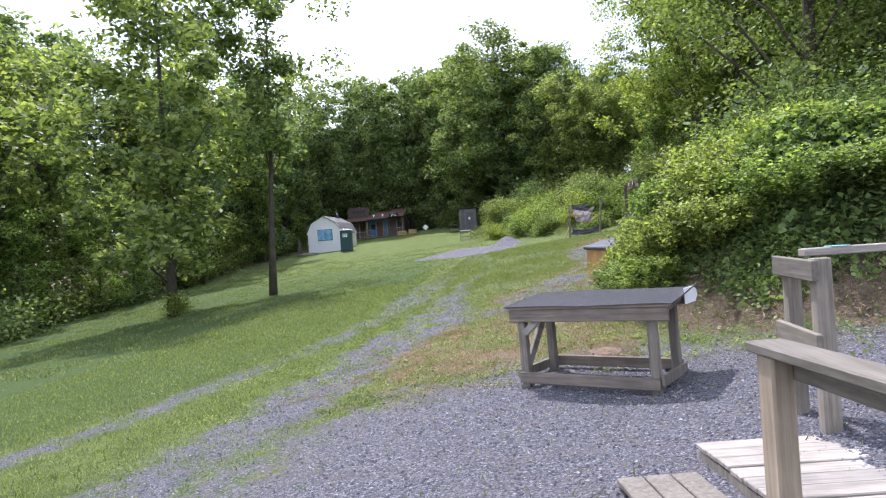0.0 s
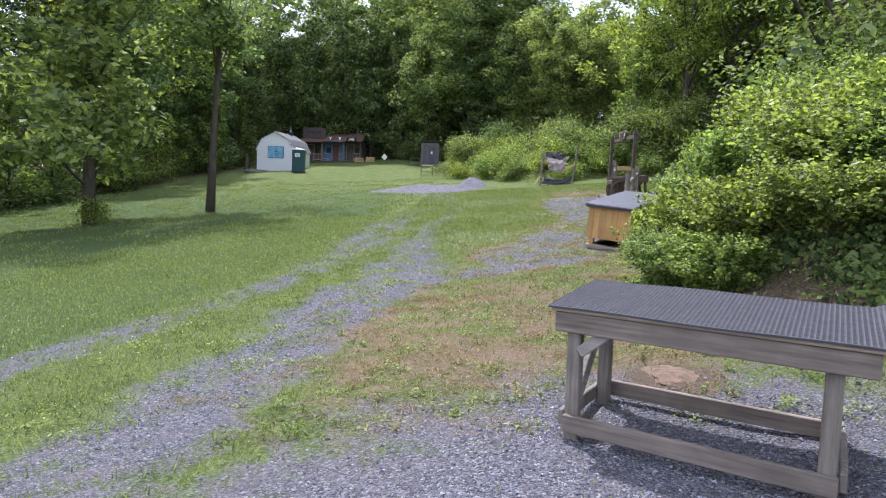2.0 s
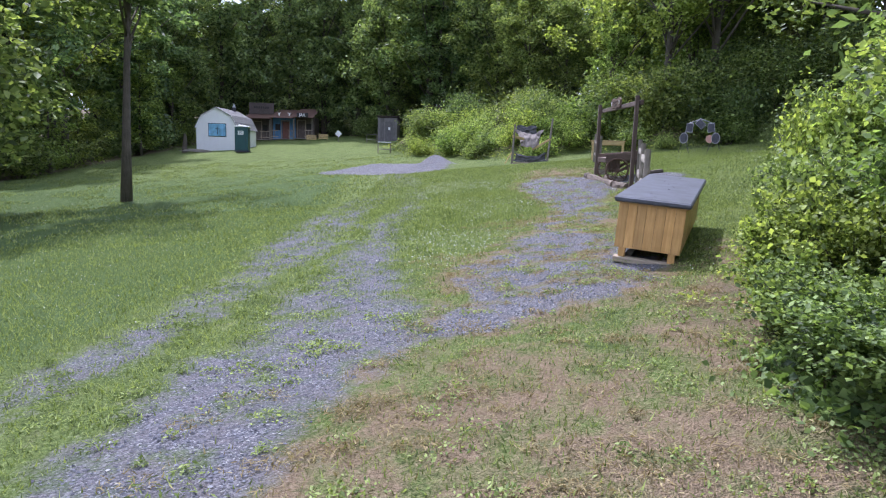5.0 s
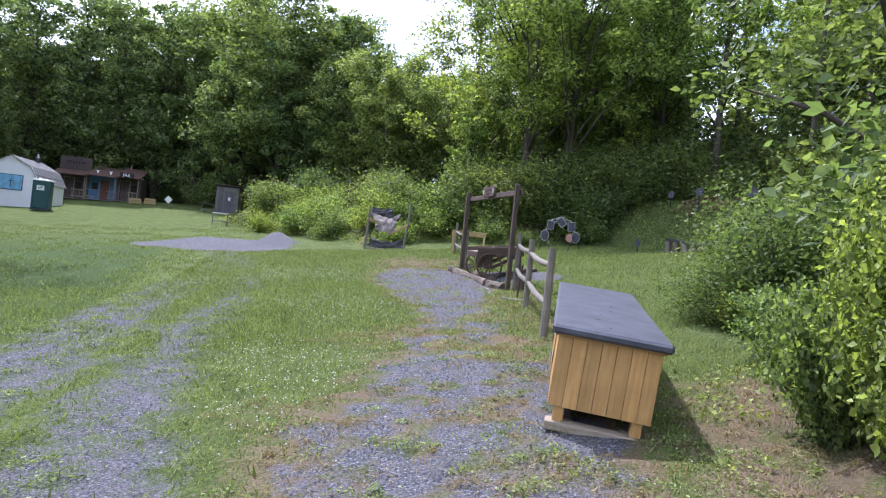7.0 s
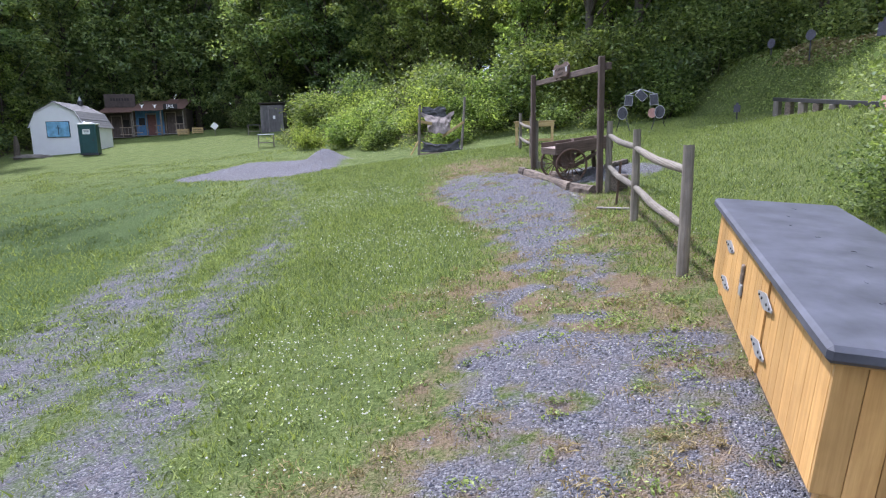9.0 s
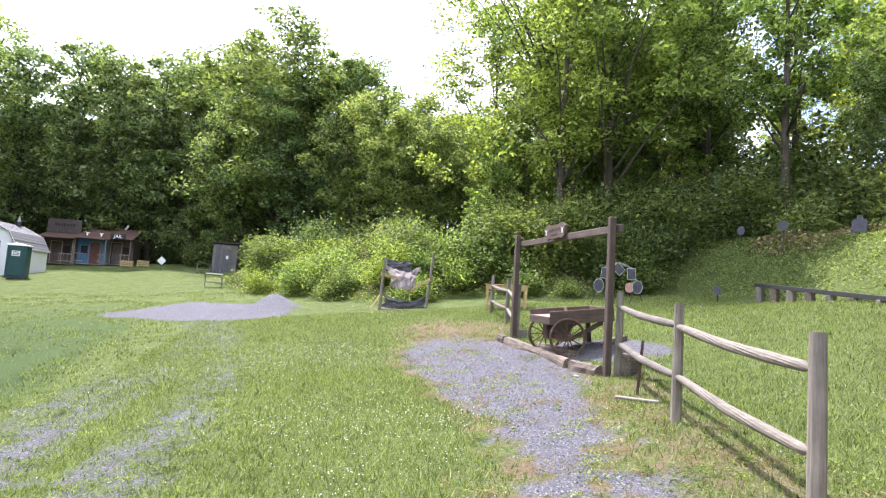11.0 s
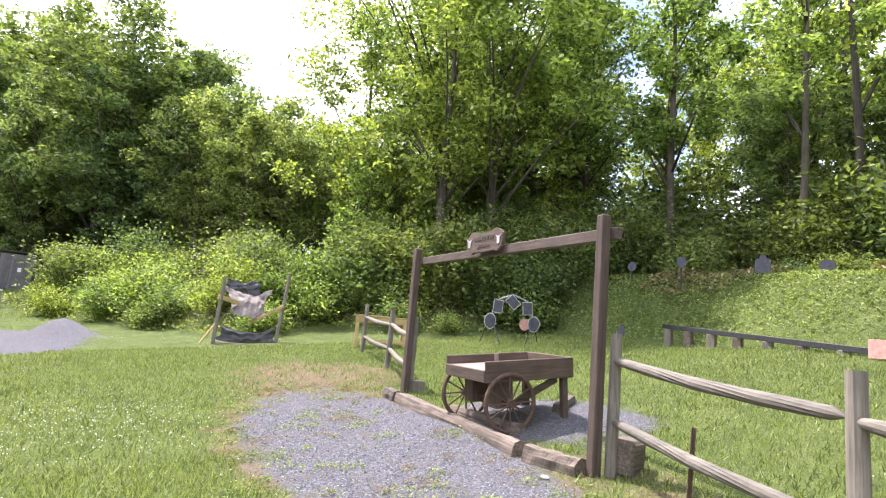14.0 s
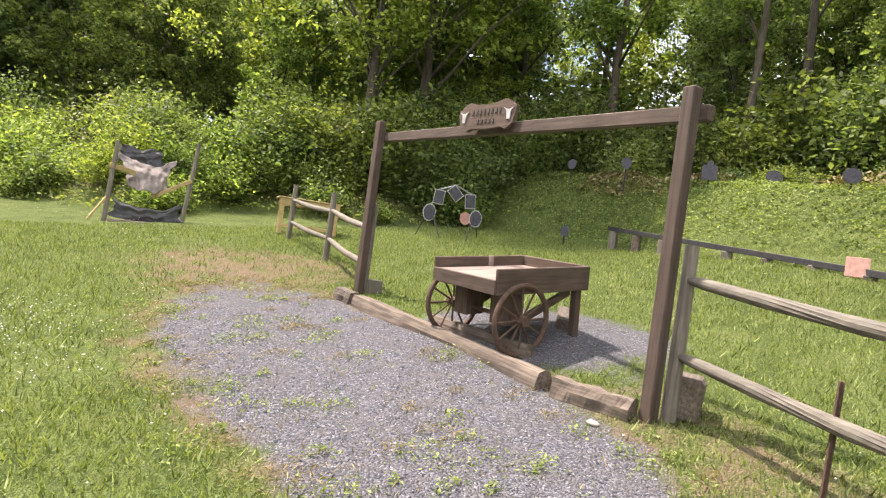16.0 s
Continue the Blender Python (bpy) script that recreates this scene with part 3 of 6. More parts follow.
# ---- trees ----
def make_tree(name, seed, H, R, base, clusters, per, leaf, girth, mat, label, lean=(0, 0), fork=False, flat=0.62, droop=0.0):
    """A tapered trunk with limbs, and a crown of leaf clumps with gaps between them."""
    g = np.random.default_rng(seed)
    root = thing(name, Matrix.Identity(4), label, "tree", "trees of the wood")
    bend = g.normal(0, 0.25, (6, 2))
    spine = []
    for i in range(7):
        f = i / 6
        off = bend[: i].sum(0) * 0.35 if i else np.zeros(2)
        spine.append((lean[0] * f * H + off[0] * f, lean[1] * f * H + off[1] * f, f * H * 0.93 - 0.3))
    bm = tube(spine, [girth * (1.25 if i == 0 else 1 - 0.88 * i / 6) for i in range(7)], 8, wobble=0.12)
    core = list(bm.verts)
    P = []
    for c in range(clusters):
        f = (c + g.random()) / clusters
        z = base + (H - base) * f
        prof = math.sin(math.pi * (0.16 + 0.74 * f)) ** 0.6 + 0.05
        a = g.uniform(0, 2 * math.pi)
        r = R * prof * math.sqrt(g.uniform(0.08, 1)) * (0.72 + 0.34 * math.sin(2 * a + seed) + 0.3 * math.sin(3 * a + 7 * f + seed))
        s = min(len(spine) - 2, int(f * 0.97 * 6))
        cx, cy = spine[s][0] + r * math.cos(a), spine[s][1] + r * math.sin(a)
        cz = z - droop * r
        cr = R * g.uniform(0.12, 0.33)
        k = int(per * g.uniform(0.6, 1.3))
        q = g.normal(size=(k, 3))
        q /= np.linalg.norm(q, axis=1)[:, None]
        q *= (g.random(k) ** 0.45)[:, None] * cr
        q[:, 2] *= flat
        q[:, 2] -= droop * 0.5 * np.hypot(q[:, 0], q[:, 1])
        P.append(q + (cx, cy, cz))
        if c % (4 if fork else 6) == 0:
            z0 = max(base * 0.55, cz - 0.95 * r - 1.0)
            t = min(1, max(0, (z0 + 0.3) / (H * 0.93))) * 6
            i0 = min(5, int(t))
            s0 = Vector(spine[i0]).lerp(Vector(spine[i0 + 1]), t - i0)
            e0 = Vector((cx, cy, cz))
            midp = s0.lerp(e0, 0.5) + Vector((g.normal(0, 0.12), g.normal(0, 0.12), 0.1 * r))
            gr = girth * 0.34 * (1 - 0.6 * f)
            tube([s0, midp, e0], [gr, gr * 0.65, gr * 0.2], 5, bm=bm, join=min(core, key=lambda v: (v.co - s0).length_squared))
    part("trunk", bm, M_BARK, root, smooth=True)
    P = np.concatenate(P)
    V, F = leaf_quads(P, leaf * g.uniform(0.6, 1.35, len(P)), gen=g)
    mesh_object("crown", V, F, mat, root)
    return root


def put(ob, x, y, s=1.0, sz=None, rz=0.0, dz=0.0):
    m = pose(x, y, gz(x, y) + dz, 0, 0, rz) @ Matrix.Diagonal((s, s, sz or s, 1))
    made = copy_thing(ob, Matrix.Identity(4))
    made.matrix_basis = m
    return made


broad = make_tree("broadleaf_tree", 1, 18, 5.0, 4.4, 112, 120, 0.31, 0.30, M_LEAF, "tall broadleaf tree with a full green crown")
tall = make_tree("broadleaf_tree", 2, 20, 4.4, 7.0, 96, 130, 0.28, 0.26, M_LEAF_YOUNG, "tall slender broadleaf tree with a high crown")
shade = make_tree("broadleaf_tree", 3, 17, 4.8, 2.0, 112, 118, 0.34, 0.30, M_LEAF_DARK, "dark green tree at the shaded edge of the wood")
young = make_tree("sapling", 4, 8, 2.6, 0.8, 64, 110, 0.2, 0.10, M_LEAF_YOUNG, "young light green tree at the edge of the wood")
open_ = make_tree("broadleaf_tree", 5, 19, 5.8, 6.0, 100, 170, 0.27, 0.28, M_LEAF_YOUNG, "open-crowned sunlit tree with bare lower trunk", fork=True)


def plant(x0, x1, y0, y1, n, kinds, smin, smax, seed, gap=2.6, ok=None):
    g = np.random.default_rng(seed)
    placed = []
    tries = 0
    while len(placed) < n and tries < n * 30:
        tries += 1
        x, y = g.uniform(x0, x1), g.uniform(y0, y1)
        if ok is not None and not ok(x, y):
            continue
        if all((x - a) ** 2 + (y - b) ** 2 > gap * gap for a, b in placed):
            placed.append((x, y))
            k = kinds[int(g.integers(len(kinds)))]
            s = g.uniform(smin, smax)
            put(k, x, y, s, s * g.uniform(0.9, 1.1), g.uniform(0, 360), -0.1)


def wood_edge(y):
    return -24.5 - 2.0 * math.sin(y * 0.11)


# the wood on the low side of the lawn
plant(-40, -25, 10, 84, 44, [shade, broad, shade, tall], 0.95, 1.25, 21, 3.2, ok=lambda x, y: x < wood_edge(y) - 1)
plant(-29, -24, 12, 82, 16, [young], 0.7, 1.15, 22, 2.6, ok=lambda x, y: x < wood_edge(y) + 0.6)
# behind the far buildings
plant(-32, 0, 84, 100, 24, [shade, broad, tall], 0.82, 1.06, 23, 4.0)
plant(-40, -2, 102, 128, 14, [broad, shade], 0.9, 1.12, 24, 6.0)
plant(6, 50, 95, 125, 10, [broad, shade], 0.75, 0.9, 34, 6.0)
for tx_, ty_, ts_ in ((0.4, 66.5, 1.28), (-3.6, 73, 1.3), (3.8, 69.5, 1.15), (-8.5, 82, 1.25), (6.5, 64.5, 0.9), (-7, 88, 1.4), (-13, 90, 1.4), (-1.5, 84, 1.35), (9, 74, 0.8), (12.5, 70, 0.72), (-18, 92, 1.35)):
    put(broad if ts_ > 1.2 else shade, tx_, ty_, ts_, ts_ * 0.88, 70 * tx_)
for tx_, ty_, ts_ in ((-25, 81.5, 1.2), (-21, 82.6, 1.25), (-16.8, 82, 1.2), (-12.6, 81.6, 1.2), (-8.2, 79, 1.15), (-4.6, 75.5, 1.15), (-27.5, 74, 1.1), (-28.5, 66, 1.05)):
    put(shade, tx_, ty_, ts_, ts_ * 1.05, 41 * tx_)
# beyond the far bank
plant(-7, 7, 64, 84, 13, [shade, shade, broad], 0.82, 1.05, 25, 3.4, ok=lambda x, y: y > 71 or x > 0.5)
plant(8, 34, 58, 92, 24, [shade, broad, tall], 0.6, 0.82, 26, 4.2)
plant(12.5, 24, 45, 57, 9, [young, open_, young], 0.75, 1.0, 27, 3.0)
put(open_, 14.3, 42.6, 0.85, 0.85, 130)
for tx_, ty_, ts_ in ((8.6, 57.5, 0.62), (11.2, 56, 0.55), (6.2, 60.5, 0.72), (13.6, 58.5, 0.62), (10, 61.5, 0.7), (16.8, 56.5, 0.55)):
    put(shade, tx_, ty_, ts_, ts_, 67 * tx_)
plant(14, 30, 50, 58, 9, [shade], 0.42, 0.55, 44, 2.6)
# on the berm's hill
sparse = make_tree("thin_tree", 6, 19, 3.6, 7.5, 24, 110, 0.27, 0.2, M_LEAF_YOUNG, "thin tall tree with sparse foliage behind the berm", fork=True)
plant(22.5, 42, 8, 58, 20, [open_, tall, tall, sparse], 0.75, 1.05, 28, 3.5, ok=lambda x, y: y > 35.5 or x > 35 or y < 18)
plant(23, 34, 19, 35, 8, [sparse], 0.75, 1.0, 38, 3.0)
plant(33, 44, 18, 40, 10, [open_, broad], 0.6, 0.8, 39, 3.4)
plant(27, 33, 16, 38, 9, [shade], 0.48, 0.62, 40, 2.6)
sparse.location = (25.5, 31.5, gz(25.5, 31.5))
plant(23.5, 28, 18, 46, 10, [young, shade], 0.4, 0.55, 29, 2.0)
# above the near bank
plant(10, 40, 8, 18, 16, [broad, shade, open_], 0.8, 1.0, 30, 3.4)
# behind the camera
plant(-40, 34, -40, -22, 9, [broad, shade], 0.9, 1.1, 31, 5.0)
for root in (broad, tall, shade, young, open_):
    root.location = {broad: (-31, 92, gz(-31, 92)), tall: (-36, 30, gz(-36, 30)), shade: (-31, 24, gz(-31, 24)), young: (17.6, 46.5, gz(17.6, 46.5)), open_: (17.2, 43.2, gz(17.2, 43.2))}[root]

# the great forked tree over the far bank and its neighbours
great = make_tree("broadleaf_tree", 7, 25, 7.6, 8.5, 150, 150, 0.27, 0.34, M_LEAF_YOUNG, "great forked tree with wide airy crown above the bank", fork=True)
great.location = (17.5, 47.5, gz(17.5, 47.5))
for tx_, ty_, ts_, tk_ in ((23.5, 46.5, 1.0, tall), (21.5, 53, 1.1, broad), (28, 42.5, 0.95, sparse), (24.5, 52, 0.85, shade), (28, 51, 0.85, shade), (22, 58, 0.95, shade), (31, 56, 0.9, shade), (26.5, 47.5, 0.7, shade)):
    put(tk_, tx_, ty_, ts_, ts_, 50 * tx_)

# the two lawn trees and the tree beside the chest
lawn_a = make_tree("lawn_tree", 11, 18, 5.6, 2.8, 74, 190, 0.36, 0.24, M_LEAF_DARK, "dark lawn tree with low drooping leafy limbs", droop=0.12)
lawn_a.location = (-14.6, 28.2, gz(-14.6, 28.2))
lawn_b = make_tree("lawn_tree", 12, 18, 5.2, 7.6, 46, 210, 0.32, 0.2, M_LEAF, "slender lawn tree with a forked trunk and high crown", lean=(0.03, 0.0), fork=True)
lawn_b.location = (-11.9, 33.8, gz(-11.9, 33.8))
side = make_tree("bank_tree", 13, 15, 4.6, 2.4, 150, 240, 0.13, 0.2, M_LEAF, "tall leafy tree rising from the overgrown bank")
side.location = (9.9, 17.2, gz(9.9, 17.2) - 0.1)
for ob in (lawn_a, lawn_b, side):
    ob["group"] = "single trees by the lawn"


# ---- shrubs ----
def make_shrub(name, seed, R, H, n, leaf, mat, label, stems=9):
    g = np.random.default_rng(seed)
    root = thing(name, Matrix.Identity(4), label, "shrub", "shrubs of the banks")
    bm = bmesh.new()
    P = []
    for s in range(stems):
        a, r = g.uniform(0, 2 * math.pi), R * math.sqrt(g.random()) * 0.8
        top = H * g.uniform(0.55, 1.0) * (1 - 0.35 * (r / R) ** 2)
        e = Vector((r * math.cos(a), r * math.sin(a), top))
        tube([(0.2 * e.x, 0.2 * e.y, -0.1), (0.7 * e.x, 0.7 * e.y, top * 0.55), e], [0.02, 0.013, 0.004], 4, bm=bm)
        k = n // stems
        t = g.random(k) ** 0.6
        q = g.normal(size=(k, 3)) * np.array([R * 0.3, R * 0.3, H * 0.16])
        P.append(np.stack([e.x * (0.35 + 0.65 * t), e.y * (0.35 + 0.65 * t), top * (0.1 + 0.9 * t)], 1) + q)
    part("stem", bm, M_BARK, root)
    P = np.concatenate(P)
    P = P[P[:, 2] > 0.02]
    V, F = leaf_quads(P, leaf * g.uniform(0.6, 1.4, len(P)), gen=g)
    mesh_object("foliage", V, F, mat, root)
    return root


shrub_a = make_shrub("shrub", 41, 1.3, 1.7, 2900, 0.13, M_LEAF_YOUNG, "rounded light green shrub on the overgrown bank")
shrub_b = make_shrub("shrub", 42, 1.1, 1.3, 2600, 0.12, M_VINE, "low tangled green shrub on the overgrown bank")
shrub_c = make_shrub("shrub", 43, 1.6, 2.6, 3600, 0.15, M_LEAF, "tall dense shrub at the edge of the wood")
shrub_e = make_shrub("shrub", 46, 1.4, 2.3, 7500, 0.085, M_LEAF, "tall fine-leaved shrub behind the storage chest")
shrub_d = make_shrub("shrub", 44, 1.5, 1.8, 2300, 0.16, M_LEAF_DARK, "dark shaded shrub under the trees")


def hedge(line, n, kinds, spread, smin, smax, seed):
    g = np.random.default_rng(seed)
    seglen = [math.hypot(b[0] - a[0], b[1] - a[1]) for a, b in zip(line[:-1], line[1:])]
    for i in range(n):
        d = (i + g.random()) / n * sum(seglen)
        k = 0
        while d > seglen[k] and k < len(seglen) - 1:
            d -= seglen[k]
            k += 1
        f = d / seglen[k]
        x = line[k][0] + f * (line[k + 1][0] - line[k][0]) + g.normal(0, spread)
        y = line[k][1] + f * (line[k + 1][1] - line[k][1]) + g.normal(0, spread)
        s = g.uniform(smin, smax)
        put(kinds[int(g.integers(len(kinds)))], x, y, s, s * g.uniform(0.8, 1.1), g.uniform(0, 360), -0.08)


# overgrown far bank
hedge([(0.6, 56), (1.4, 50.5), (3.6, 47.2), (6.2, 43.4), (9.8, 43.8), (13.6, 40.4), (17.5, 40.5)], 46, [shrub_a, shrub_b, shrub_b, shrub_a], 0.8, 0.5, 1.25, 51)
hedge([(1, 56), (5, 50), (9, 47), (14, 43.5), (20, 42.5)], 26, [shrub_c, shrub_a, shrub_c], 1.2, 0.9, 1.4, 52)
hedge([(11, 42.5), (15, 41), (19.5, 40), (21.5, 37)], 14, [shrub_c], 0.7, 0.9, 1.3, 53)
# crest of the berm
hedge([(21.5, 38), (21.8, 32), (22, 24)], 12, [shrub_d, shrub_b], 0.5, 0.4, 0.65, 54)
hedge([(23.5, 44), (24.5, 30), (24, 16)], 24, [shrub_d, shrub_c], 1.0, 0.9, 1.7, 55)
hedge([(27, 50), (28, 30), (27, 14)], 34, [shrub_d, shrub_d, shrub_c], 1.4, 1.5, 2.4, 75)
# low side of the lawn
hedge([(-25, 10), (-24, 22), (-25, 36), (-27, 50), (-27.5, 62), (-26, 74)], 38, [shrub_d, shrub_c, shrub_d], 1.0, 0.9, 1.5, 56)
hedge([(-9, 80), (-5, 76), (-1, 72)], 9, [shrub_d, shrub_c], 1.0, 0.9, 1.4, 57)
hedge([(-32, 82), (-20, 84), (-8, 83)], 12, [shrub_d], 1.2, 1.0, 1.6, 58)


def make_bramble(name, seed, R, H, canes, leaf, mat, label):
    """Arching canes from one foot, each set with leaves in threes."""
    g = np.random.default_rng(seed)
    root = thing(name, Matrix.Identity(4), label, "shrub", "brambles of the near bank")
    bm = bmesh.new()
    P, S = [], []
    for c in range(canes):
        a = g.uniform(0, 2 * math.pi)
        reach, top = R * g.uniform(0.25, 1.15), H * g.uniform(0.45, 1.0)
        foot = np.array([0.3 * R * math.cos(a + g.normal(0, 0.6)), 0.3 * R * math.sin(a + g.normal(0, 0.6)), -0.1])
        sag = g.uniform(0.05, 0.5)
        curve = []
        for i in range(7):
            f = i / 6
            curve.append(foot + np.array([reach * math.cos(a) * f, reach * math.sin(a) * f, top * (1.5 * f - 0.5 * f * f) * 1.0 - sag * top * max(0, f - 0.55) ** 2 * 3]))
        if c % 3 == 0:
            tube(curve, [0.009 * (1 - 0.12 * i) for i in range(7)], 4, bm=bm)
        k = int(20 + 16 * top)
        for i in range(k):
            f = (0.12 + 0.88 * (i + g.random()) / k) * 6
            j = min(5, int(f))
            p = curve[j] + (curve[j + 1] - curve[j]) * (f - j)
            sz = leaf * g.uniform(0.6, 1.4)
            for q in range(3):
                P.append(p + g.normal(0, 0.55 * sz + 0.012, 3) + (0, 0, -0.2 * sz))
                S.append(sz * g.uniform(0.7, 1.1))
    part("stem", bm, M_BARK, root)
    P, S = np.array(P), np.array(S)
    k = P[:, 2] > 0.0
    V, F = leaf_quads(P[k], S[k], up=0.55, slim=0.7, gen=g)
    mesh_object("foliage", V, F, mat, root)
    return root


bramble = make_bramble("bramble", 81, 0.95, 1.35, 210, 0.07, M_VINE, "arching green brambles and vines on the bank edge")
bramble_tall = make_bramble("bramble", 82, 0.8, 1.9, 180, 0.076, M_LEAF_YOUNG, "tall leafy bramble with drooping light green shoots")
for k_, (bx_, by_, bs_, bz_) in enumerate(((5.3, 9.5, 0.7, 0.6), (5.0, 10.3, 0.75, 0.7), (5.1, 11.3, 0.75, 0.8), (4.95, 12.1, 0.65, 0.8), (5.35, 12.75, 0.65, 0.9), (5.9, 8.9, 0.7, 0.5), (5.8, 10.2, 0.9, 0.7), (6.1, 11.6, 0.9, 0.85), (5.95, 13.35, 0.65, 0.9), (6.7, 8.6, 0.8, 0.5), (7.6, 8.4, 0.9, 0.55), (6.6, 10.3, 0.9, 0.7), (6.6, 14.3, 0.6, 0.9), (7.2, 15.5, 0.7, 0.9), (8.6, 8.7, 1.0, 0.6), (7.6, 9.7, 1.1, 0.75), (7.9, 16.8, 0.7, 0.85), (5.9, 14.0, 0.6, 1.15), (6.25, 14.8, 0.6, 1.1), (5.55, 13.35, 0.5, 0.9), (4.5, 10.0, 0.6, 0.45), (4.45, 10.8, 0.6, 0.5), (4.55, 11.6, 0.6, 0.6), (4.6, 12.4, 0.5, 0.6))):
    put(bramble_tall if k_ % 3 == 2 else bramble, bx_, by_, bs_, bz_, 83 * k_, -0.05)
bramble.location = (6.4, 12.4, gz(6.4, 12.4) - 0.05)
bramble_tall.location = (6.9, 13.4, gz(6.9, 13.4) - 0.05)
# behind the chest
hedge([(8.3, 17.9), (9.6, 19.6), (12, 20.8), (16, 21)], 14, [shrub_e, bramble, shrub_e, bramble_tall], 0.4, 0.55, 0.85, 59)
hedge([(9, 14), (12, 17), (16, 18), (22, 17)], 10, [shrub_c, shrub_d], 1.0, 0.9, 1.3, 60)
bushy = make_shrub("bank_shrub", 45, 1.15, 1.9, 8200, 0.072, M_VINE, "dense leafy bush overhanging the bank foot", 14)
for bx_, by_, bs_, bz_ in ((7.6, 13.6, 0.9, 0.9), (7.2, 11.7, 0.9, 0.7), (8.6, 14.6, 1.0, 1.1), (8.8, 12.2, 1.1, 0.9)):
    put(bushy, bx_, by_, bs_, bz_, 97 * bx_, -0.1)
bushy.location = (8.6, 15.6, gz(8.6, 15.6) - 0.1)
put(shrub_b, -14.3, 28.0, 0.75, 0.9, 40)
for root, (x, y) in ((shrub_a, (7.6, 43.3)), (shrub_b, (12.2, 41.6)), (shrub_c, (12.5, 20.9)), (shrub_e, (9.4, 18.6)), (shrub_d, (-26.4, 30))):
    root.location = (x, y, gz(x, y) - 0.08)


# vines and weeds that cover the near bank
def bank_cover(n, leaf, lo, hi, seed, name, mat, label, d0, d1, boost=0.85):
    g = np.random.default_rng(seed)
    x, y = g.uniform(3.6, 12.5, n), g.uniform(6.6, 18.0, n)
    d = inside(x, y, NEAR_BANK) + boost * sstep(9.0, 10.8, y) * sstep(13.4, 11.8, y) - 0.5 * sstep(11.8, 13.4, y)
    lump = fnoise(x, y, 0.75, 61)
    cov = sstep(d0, d1, d + (lump - 0.5) * 1.3) * np.clip(1.5 - 0.13 * np.clip(x - 6, 0, 9), 0.3, 1)
    k = g.random(n) < cov
    x, y, d, lump = x[k], y[k], d[k], lump[k]
    thick = (lo + (hi - lo) * sstep(0.25, 0.75, lump)) * sstep(d0 - 0.2, d1 + 1.2, d)
    t = g.random(len(x)) ** 0.5
    z = height(x, y) + 0.03 + thick * t
    out = 0.45 * t * thick
    V, F = leaf_quads(np.stack([x - out, y - out * 0.25, z], 1), leaf * (0.45 + 1.5 * g.random(len(x)) ** 2), up=0.35, slim=0.75, gen=g)
    ob = mesh_object(name, V, F, mat)
    return tagged(ob, label, "plants", kind="stuff")


def low_cover(n, x0, x1, y0, y1, leaf, hi, mask, seed, mat, name, label, slim=0.55):
    g = np.random.default_rng(seed)
    x, y = g.uniform(x0, x1, n), g.uniform(y0, y1, n)
    k = g.random(n) < mask(x, y)
    x, y = x[k], y[k]
    z = height(x, y) + 0.02 + hi * fnoise(x, y, 0.8, seed) * g.random(len(x)) ** 0.5
    V, F = leaf_quads(np.stack([x, y, z], 1), leaf * g.uniform(0.5, 1.5, len(x)), up=0.7, slim=slim, gen=g)
    tagged(mesh_object(name, V, F, mat), label, "plants", kind="stuff")


low_cover(110000, 16.4, 24, 19, 41, 0.075, 0.3, lambda x, y: sstep(16.8, 18.5, x + 1.2 * (fnoise(x, y, 0.7, 33) - 0.5)) * (0.35 + 0.65 * fnoise(x, y, 0.5, 35)), 64, M_WEED, "berm_weeds", "rough green weeds over the face of the berm")
low_cover(16000, 19.3, 22.5, 19, 38, 0.13, 0.6, lambda x, y: sstep(0.45, 0.65, fnoise(x, y, 0.6, 36)), 65, M_DRYGRASS, "berm_dry_grass", "dry straw-coloured growth along the berm crest")
low_cover(30000, -4, 18, 37, 60, 0.13, 0.45, lambda x, y: sstep(-0.6, 0.5, inside(x, y, FAR_BANK)) * sstep(5.5, 3.5, inside(x, y, FAR_BANK)), 66, M_WEED, "far_bank_weeds", "rough green weeds on the slope of the far bank")
bank_cover(300000, 0.072, 0.12, 0.9, 62, "bank_vines", M_VINE, "dense green vines and brambles draping the earth bank", 0.8, 1.5)
low_cover(9000, 4, 7.4, 11.5, 17, 0.05, 0.14, lambda x, y: sstep(-1.4, -0.3, inside(x, y, NEAR_BANK)) * sstep(1.6, 0.8, inside(x, y, NEAR_BANK)) * sstep(0.42, 0.6, fnoise(x, y, 1.4, 47)), 68, M_WEED, "slope_weeds", "small green weeds on the bare slope beside the chest")
low_cover(16000, 4, 8.5, 7, 11, 0.07, 0.22, lambda x, y: sstep(0.0, 0.4, inside(x, y, NEAR_BANK)) * sstep(2.2, 1.2, inside(x, y, NEAR_BANK)), 67, M_DEAD, "bank_straw", "dead stalks and roots hanging on the bank face", 0.07)
bank_cover(30000, 0.034, 0.02, 0.2, 63, "bank_weeds", M_WEED, "small light green weeds on the bare bank face", -0.5, 0.4, 0.0)


